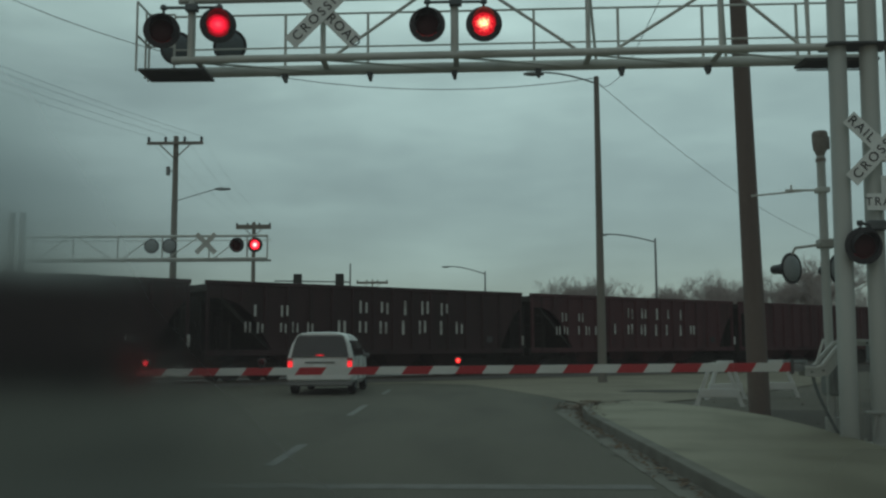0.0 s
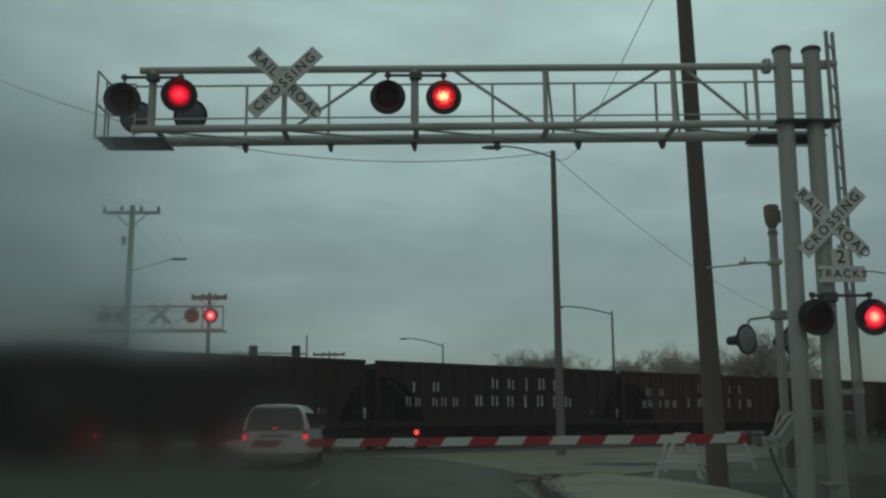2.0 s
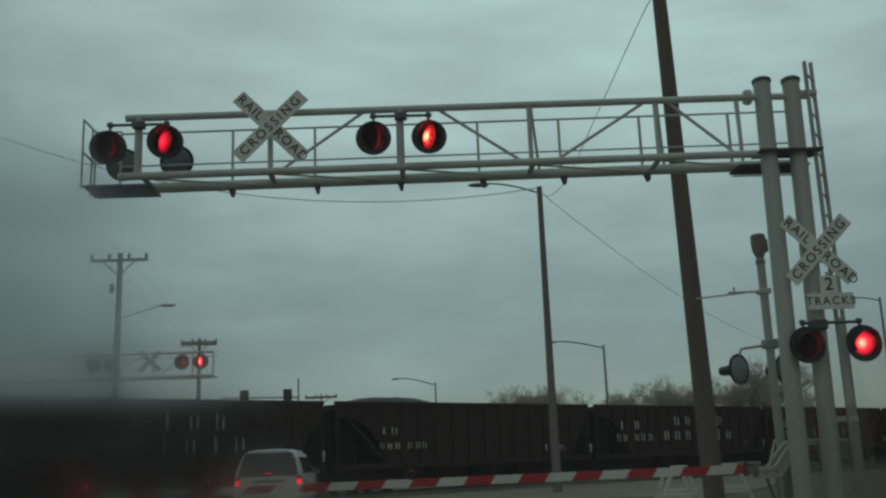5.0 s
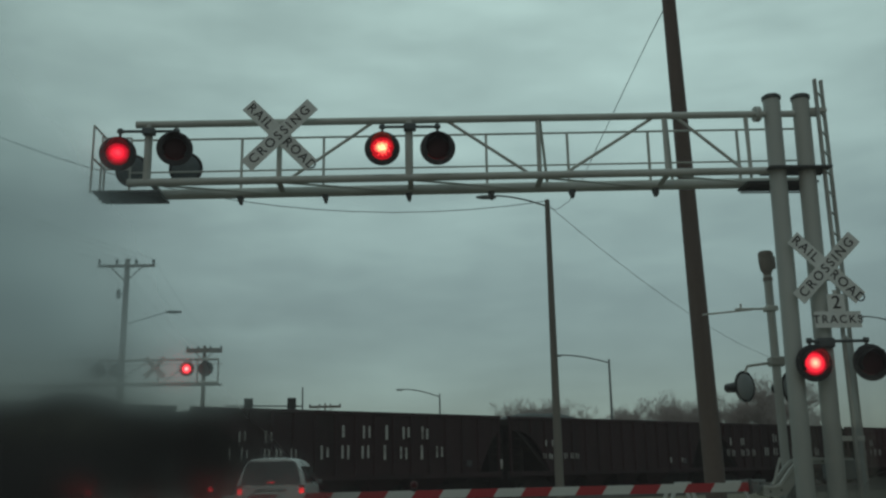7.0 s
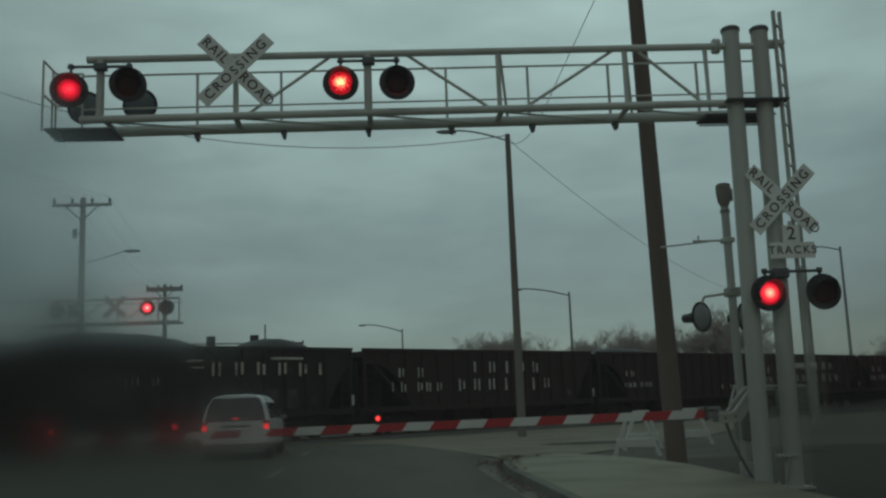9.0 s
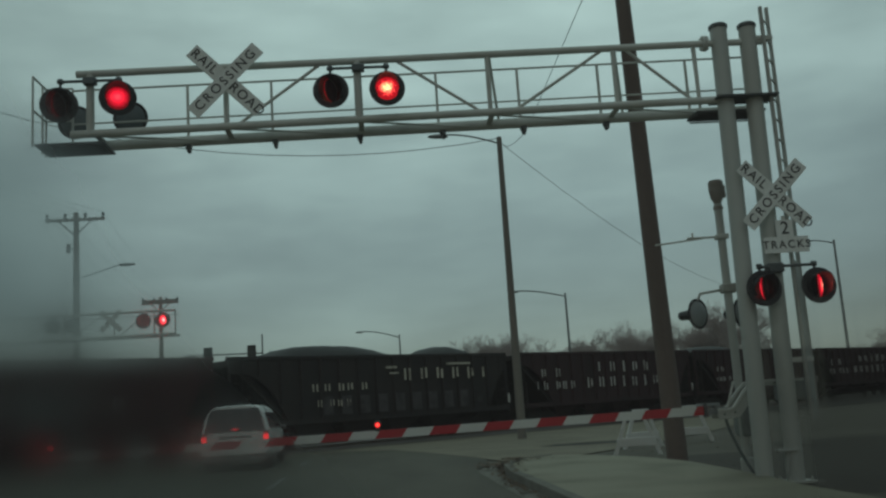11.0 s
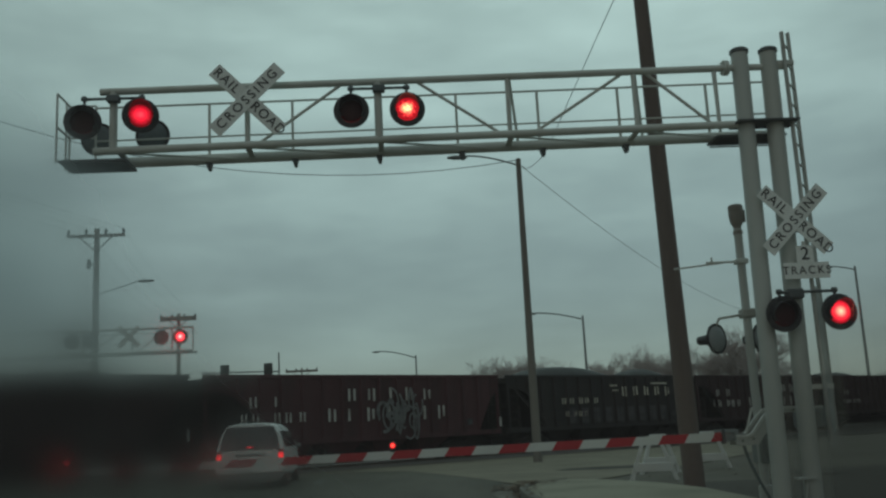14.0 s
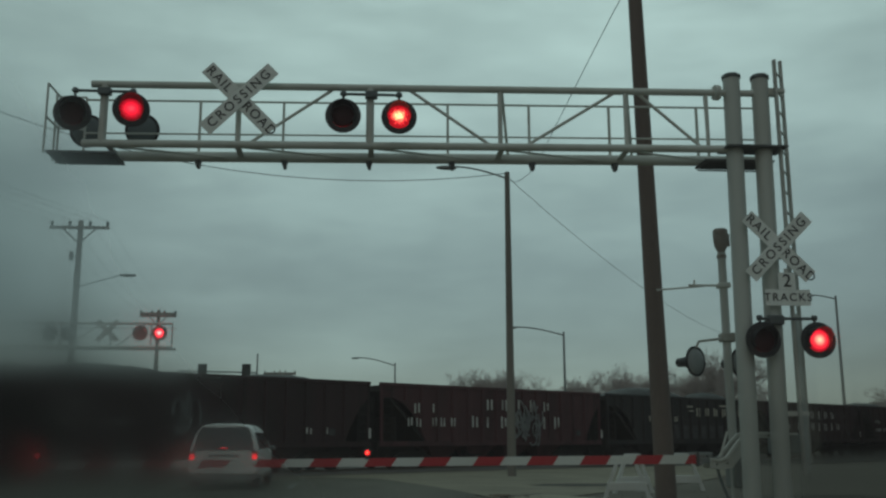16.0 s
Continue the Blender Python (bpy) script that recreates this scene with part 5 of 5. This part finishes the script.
def graffiti(car, x0, x1, z0, z1, seed, count, label):
    """Scrawled loops of spray paint, a thin skin on the side of the car."""
    rng = random.Random(seed)
    bm = bmesh.new()
    for k in range(count):
        cx, cz = rng.uniform(x0, x1), rng.uniform(z0, z1)
        rx, rz = rng.uniform(0.12, 0.42), rng.uniform(0.3, 0.75)
        a0, a1 = rng.uniform(0, 6.28), rng.uniform(2.5, 5.5)
        w = rng.uniform(0.07, 0.15)
        prev = None
        for i in range(17):
            a = a0 + a1 * i / 16
            d = Vector((math.cos(a), math.sin(a)))
            p0, p1 = (cx + (rx - w) * d.x, cz + (rz - w) * d.y), (cx + rx * d.x, cz + rz * d.y)
            cur = (bm.verts.new((p0[0], -1.72 - 0.0015 * k, p0[1])), bm.verts.new((p1[0], -1.72 - 0.0015 * k, p1[1])))
            if prev:
                bm.faces.new((prev[0], prev[1], cur[1], cur[0]))
            prev = cur
    bmesh.ops.solidify(bm, geom=bm.faces[:], thickness=0.004)
    part("graffiti", bm, SPRAY, car, label, smooth=False)


def build_train():
    specs = {
        -2: ("oxide brown coal hopper car, streaked with soot", DARKCAR, 0.35, NAME_B),
        -1: ("oxide brown coal hopper car, streaked with soot", BROWNCAR, 0.30, NAME_A),
        0: ("oxide brown coal hopper car with bare stained sides", BROWNCAR, 0.30, []),
        1: ("oxide brown coal hopper car with white block lettering", BROWNCAR, 0.28, NAME_A),
        2: ("dark brown coal hopper car with flaking white lettering", DARKCAR, 0.45, NAME_A),
        3: ("dark brown coal hopper car with small faded markings", DARKCAR, 0.65, NAME_B),
        4: ("sooty brown coal hopper car with clear white lettering", DARKCAR, 0.42, NAME_A),
        5: ("black coal hopper car with cream lettering, heaped with coal", BLACKCAR, 0.85, NAME_C),
        6: ("brown coal hopper car with lettering and white graffiti", BROWNCAR, 0.42, NAME_A),
        7: ("dark brown coal hopper car, heaped with coal", DARKCAR, 0.6, NAME_B),
        8: ("dark brown coal hopper car, streaked with soot", DARKCAR, 0.5, NAME_A),
        9: ("black coal hopper car, streaked with soot", BLACKCAR, 0.5, NAME_B),
    }
    for k, (label, paint, load, marks) in specs.items():
        car = hopper_car(label, paint, load, k + 5, marks)
        CARS.append((k, car))
        if k == 6:
            graffiti(car, 0.4, 2.7, 1.6, 2.45, 11, 22, "white sprayed graffiti scrawl")
        if k == 7:
            graffiti(car, -1.5, 1.0, 1.6, 2.4, 8, 6, "faint grey graffiti")
        if k == 9:
            graffiti(car, -1.0, 1.5, 1.6, 2.4, 9, 6, "faint grey graffiti")


# ---------------------------------------------------------------- waiting van
def build_van():
    t = thing("van", "white minivan waiting with its brake lamps lit", "car", (-3.95, 27.2, 0.0))
    L, W = 4.75, 1.9
    # outlines across the body at stations from the tail (y = 0) to the nose
    stations = [(0.0, 0.42, 1.02, 1.10, 0.93), (0.10, 0.34, 1.04, 1.74, 0.95), (0.3, 0.30, 1.05, 1.77, 0.96), (1.4, 0.28, 1.05, 1.78, 0.96),
                (2.6, 0.28, 1.05, 1.76, 0.96), (3.1, 0.28, 1.05, 1.68, 0.96), (3.75, 0.28, 1.02, 1.16, 0.95), (4.4, 0.30, 0.95, 1.02, 0.9), (4.75, 0.40, 0.75, 0.80, 0.75)]
    bm = bmesh.new()
    rings = []
    for y, zb, zs, zt, hw in stations:
        tw = hw - 0.27 * (zt - zs) / 0.75 - 0.02
        half = [(hw * 0.9, zb), (hw, zb + 0.12), (hw, (zb + zs) / 2), (hw - 0.015, zs), ((hw + tw) / 2 + 0.01, zs + (zt - zs) * 0.55), (tw, zt - 0.07), (tw - 0.11, zt - 0.01), (tw * 0.4, zt + 0.02)]
        pts = [(x, z) for x, z in half] + [(-x, z) for x, z in half[::-1]]
        rings.append([bm.verts.new((x, y, z)) for x, z in pts])
    n = len(rings[0])
    for a, b in zip(rings, rings[1:]):
        for i in range(n):
            j = (i + 1) % n
            bm.faces.new((a[i], a[j], b[j], b[i]))
    bm.faces.new(rings[0])
    bm.faces.new(rings[-1][::-1])
    part("body", bm, VANWHITE, t, "white painted body")
    bm = bmesh.new()
    pts = [(-0.82, 1.07), (0.82, 1.07), (0.74, 1.45), (0.665, 1.64), (0.60, 1.69), (-0.60, 1.69), (-0.665, 1.64), (-0.74, 1.45)]
    lo = [bm.verts.new((x, -0.022 + (z - 1.1) * 0.155, z)) for x, z in pts]
    hi = [bm.verts.new((x, 0.03 + (z - 1.1) * 0.155, z)) for x, z in pts]
    bm.faces.new(lo)
    for i in range(8):
        j = (i + 1) % 8
        bm.faces.new((lo[i], lo[j], hi[j], hi[i]))
    part("rear_window", bm, GLASSDARK, t, "dark rear window", smooth=False)
    for s in (-1, 1):
        for ya, yb in ((0.32, 1.3), (1.38, 2.3), (2.38, 3.15)):
            bm = bmesh.new()
            prism(bm, [(ya, 1.10), (yb, 1.10), (yb - 0.03 if yb < 3 else yb - 0.25, 1.56), (ya + 0.05, 1.56)], "x", s * 0.84 - 0.035, s * 0.84 + 0.035)
            w = part("side_window", bm, GLASSDARK, t, "dark side window", smooth=False)
            w.matrix_basis = Matrix.Translation((s * 0.92, 0, 1.1)) @ Matrix.Rotation(radians(-s * 17), 4, "Y") @ Matrix.Translation((-s * 0.84, 0, -1.1))
        bm = bmesh.new()
        bx(bm, s * 0.85 - 0.07, s * 0.85 + 0.07, -0.02, 0.12, 0.78, 0.97, 0.02)
        lamp = part("brake_lamp", bm, RED_TAIL, t, "lit red brake lamp")
        lamp.data.transform(Matrix.Translation((-s * 0.85, 0, -0.87)))
        lamp.matrix_basis = Matrix.Translation((s * 0.85, 0, 0.87))
        bm = bmesh.new()
        bx(bm, s * 0.85 - 0.08, s * 0.85 + 0.08, -0.012, 0.1, 0.985, 1.05, 0.01)
        part("rear_lamp", bm, ARMRED, t, "red rear lamp cluster")
        bm = bmesh.new()
        bx(bm, s * 1.05 - 0.075, s * 1.05 + 0.075, 3.0, 3.12, 1.04, 1.17, 0.03)
        bx(bm, min(s * 0.93, s * 1.0), max(s * 0.93, s * 1.0), 3.04, 3.1, 1.06, 1.11)
        part("mirror", bm, PLASTIC, t, "dark grey door mirror")
        for y in (0.85, 3.85):
            bm = bmesh.new()
            m = Matrix.Translation((s * 0.84, y, 0.33)) @ Matrix.Rotation(radians(90), 4, "Y")
            lathe(bm, [(0.19, -0.1), (0.28, -0.11), (0.33, -0.07), (0.33, 0.07), (0.28, 0.11), (0.19, 0.1)], 26, m)
            wl_ = part("wheel", bm, RUBBER, t, "black tyre")
            bm = bmesh.new()
            lathe(bm, [(0, 0.06), (0.08, 0.08), (0.19, 0.09), (0.2, 0.05), (0.2, -0.08), (0, -0.08)], 20, m if s > 0 else Matrix.Translation((s * 0.84, y, 0.33)) @ Matrix.Rotation(radians(-90), 4, "Y"))
            part("rim", bm, GREYMETAL, wl_)
    bm = bmesh.new()
    bx(bm, -0.93, 0.93, -0.10, 0.12, 0.40, 0.64, 0.05)
    part("bumper", bm, VANWHITE, t)
    bm = bmesh.new()
    bx(bm, -0.9, 0.9, -0.06, 0.2, 0.26, 0.40, 0.03)
    part("lower_valance", bm, PLASTIC, t, "dark grey lower valance")
    bm = bmesh.new()
    bx(bm, -0.16, 0.16, -0.025, 0.0, 0.72, 0.87, 0.004)
    part("plate", bm, SIGNWHITE, t, "plain pale plate")
    bm = bmesh.new()
    bx(bm, -0.42, 0.42, -0.03, 0.0, 0.90, 0.95, 0.008)
    part("handle_bar", bm, PLASTIC, t, "dark tailgate trim bar")
    bm = bmesh.new()
    bx(bm, -0.11, 0.11, -0.012, 0.03, -0.02, 0.02, 0.004)
    hb = part("high_brake_lamp", bm, RED_DIM, t, "lit high brake lamp")
    hb.matrix_basis = Matrix.Translation((0.0, -0.012, 1.125))
    bm = bmesh.new()
    tube(bm, (0.05, -0.02, 1.09), (-0.42, 0.005, 1.2), 0.012, seg=6)
    part("wiper", bm, BLACK, t)


# ---------------------------------------------------------------- far trees and skyline
def tree_mesh(seed, h):
    """A bare winter tree: trunk, forking limbs and a cloud of thin twigs."""
    rng = random.Random(seed)
    bt, bc = bmesh.new(), bmesh.new()
    verts, faces = [], []

    def twig(p, q, r0, r1):
        d = (q - p).normalized()
        u = d.orthogonal().normalized()
        v = d.cross(u)
        n = len(verts)
        for c, r in ((p, r0), (q, r1)):
            for k in range(3):
                a = k * 2.0944
                verts.append(c + (u * math.cos(a) + v * math.sin(a)) * r)
        for k in range(3):
            j = (k + 1) % 3
            faces.append((n + k, n + j, n + 3 + j, n + 3 + k))

    def grow(p, d, length, r, depth):
        q = p + d * length
        if depth < 2:
            tube(bt, p, q, r, r * 0.65, 6, caps=False)
        else:
            twig(p, q, r, r * 0.65)
        if depth == 7:
            return
        for i in range(3 if depth else 5):
            a = rng.uniform(0, 6.28)
            side = Vector((math.cos(a), math.sin(a), rng.uniform(0.0, 0.5)))
            nd = (d * rng.uniform(0.55, 1.0) + side * rng.uniform(0.45, 0.85)).normalized()
            grow(q if i else p.lerp(q, 0.75), nd, length * rng.uniform(0.62, 0.85), max(r * 0.52, 0.010), depth + 1)
    grow(Vector((0, 0, 0)), Vector((0, 0, 1)), h * 0.24, h * 0.032, 0)
    me = bpy.data.meshes.new("crown_twigs")
    me.from_pydata(verts, [], faces)
    bc.from_mesh(me)
    bpy.data.meshes.remove(me)
    return bt, bc


def build_trees():
    protos = []
    for s in range(3):
        bt, bc = tree_mesh(20 + s, 10.0)
        t = thing("bare_tree", "bare leafless winter tree with dense brown twigs", "tree", (0, 0, 0), group="far bare trees")
        part("trunk", bt, TWIG, t, smooth=False)
        part("crown", bc, TWIG, t, smooth=False)
        protos.append(t)
    rng = random.Random(3)
    spots = [(0.126, 135, 9.6), (0.139, 132, 9.8), (0.151, 138, 8.4), (0.215, 128, 7.4), (0.229, 124, 8.8), (0.260, 130, 8.6), (0.272, 126, 8.8), (0.287, 132, 9.0), (0.302, 128, 8.4),
             (0.330, 126, 8.6), (0.348, 124, 9.2), (0.365, 128, 10.2), (0.382, 120, 10.6), (0.40, 124, 9.6), (0.43, 130, 7.2), (0.535, 135, 5.6), (0.552, 132, 6.4), (0.575, 130, 7.0), (0.60, 134, 7.8)]
    for i, (k, d, h) in enumerate(spots):
        m = pose(k * d, d, -0.05, 0, 0, rng.uniform(0, 360)) @ Matrix.Diagonal((1.3 * h / 10, 1.3 * h / 10, 1.5 * h / 10, 1))
        src = protos[i % 3]
        if i < 3:
            src.matrix_basis = m
        else:
            c = copy_thing(src, pose(0, 0, 0))
            c.matrix_basis = m
    # low brush and rooflines that close the distance
    bm = bmesh.new()
    rng = random.Random(9)
    prev = None
    for i in range(161):
        a = radians(-100 + 200 * i / 160)
        r = 420
        h = 3.5 + 2.5 * noise.noise((i * 0.35, 0, 0)) + rng.uniform(0, 0.8)
        cur = (bm.verts.new((r * math.sin(a), r * math.cos(a), -0.1)), bm.verts.new((r * math.sin(a), r * math.cos(a), h)), bm.verts.new(((r + 30) * math.sin(a), (r + 30) * math.cos(a), h * 0.6)))
        if prev:
            bm.faces.new((prev[0], cur[0], cur[1], prev[1]))
            bm.faces.new((prev[1], cur[1], cur[2], prev[2]))
        prev = cur
    tagged(part("backdrop", bm, HILL, smooth=False), "low dark distant brush along the horizon", "backdrop", kind="structure")


build_windscreen()
build_ground()
build_track()
build_gantry_site()
build_gate()
build_barricades()
build_poles()
build_far_gantry()
build_van()
build_trees()
build_train()


# ---------------------------------------------------------------- what moves
def motions():
    # the train rolls by at an even speed
    for k, car in CARS:
        rows = []
        for t in (0.0, 8.0, 16.0):
            s = LEAD - PITCH * (k - 2) - PITCH / 2 + 0.25 + SPEED * t
            p = ORIGIN + TRACK * s
            rows.append((t, pose(p.x, p.y, RAIL_TOP, 0, 0, HEAD)))
        walk(car, rows)
    # the crossing lamps flash in turn: each lens unit makes half a turn to show or hide its lit side
    first, period = 0.28, 1.08
    for lenses, start, turns in ((LIGHTS_ODD, 180.0, (-0.07, 0.385)), (LIGHTS_EVEN, 0.0, (0.02, 0.375)), (POST_EVEN, 0.0, (-0.06, 0.375)), (ARM_EVEN, 0.0, (0.12, 0.44))):
        for lens in lenses:
            base = lens.matrix_basis.copy()
            rows = [(0.0, base @ Matrix.Rotation(radians(start), 4, "Z"))]
            a = start
            for i in range(15):
                for shift in turns:
                    f0 = int((first + period * i + shift) * FPS)
                    for j in range(4):
                        rows.append(((f0 - 1 + j) / FPS, base @ Matrix.Rotation(radians(a + 60 * j), 4, "Z")))
                    a += 180.0
            rows.append((16.0, base @ Matrix.Rotation(radians(a), 4, "Z")))
            walk(lens, rows)


motions()
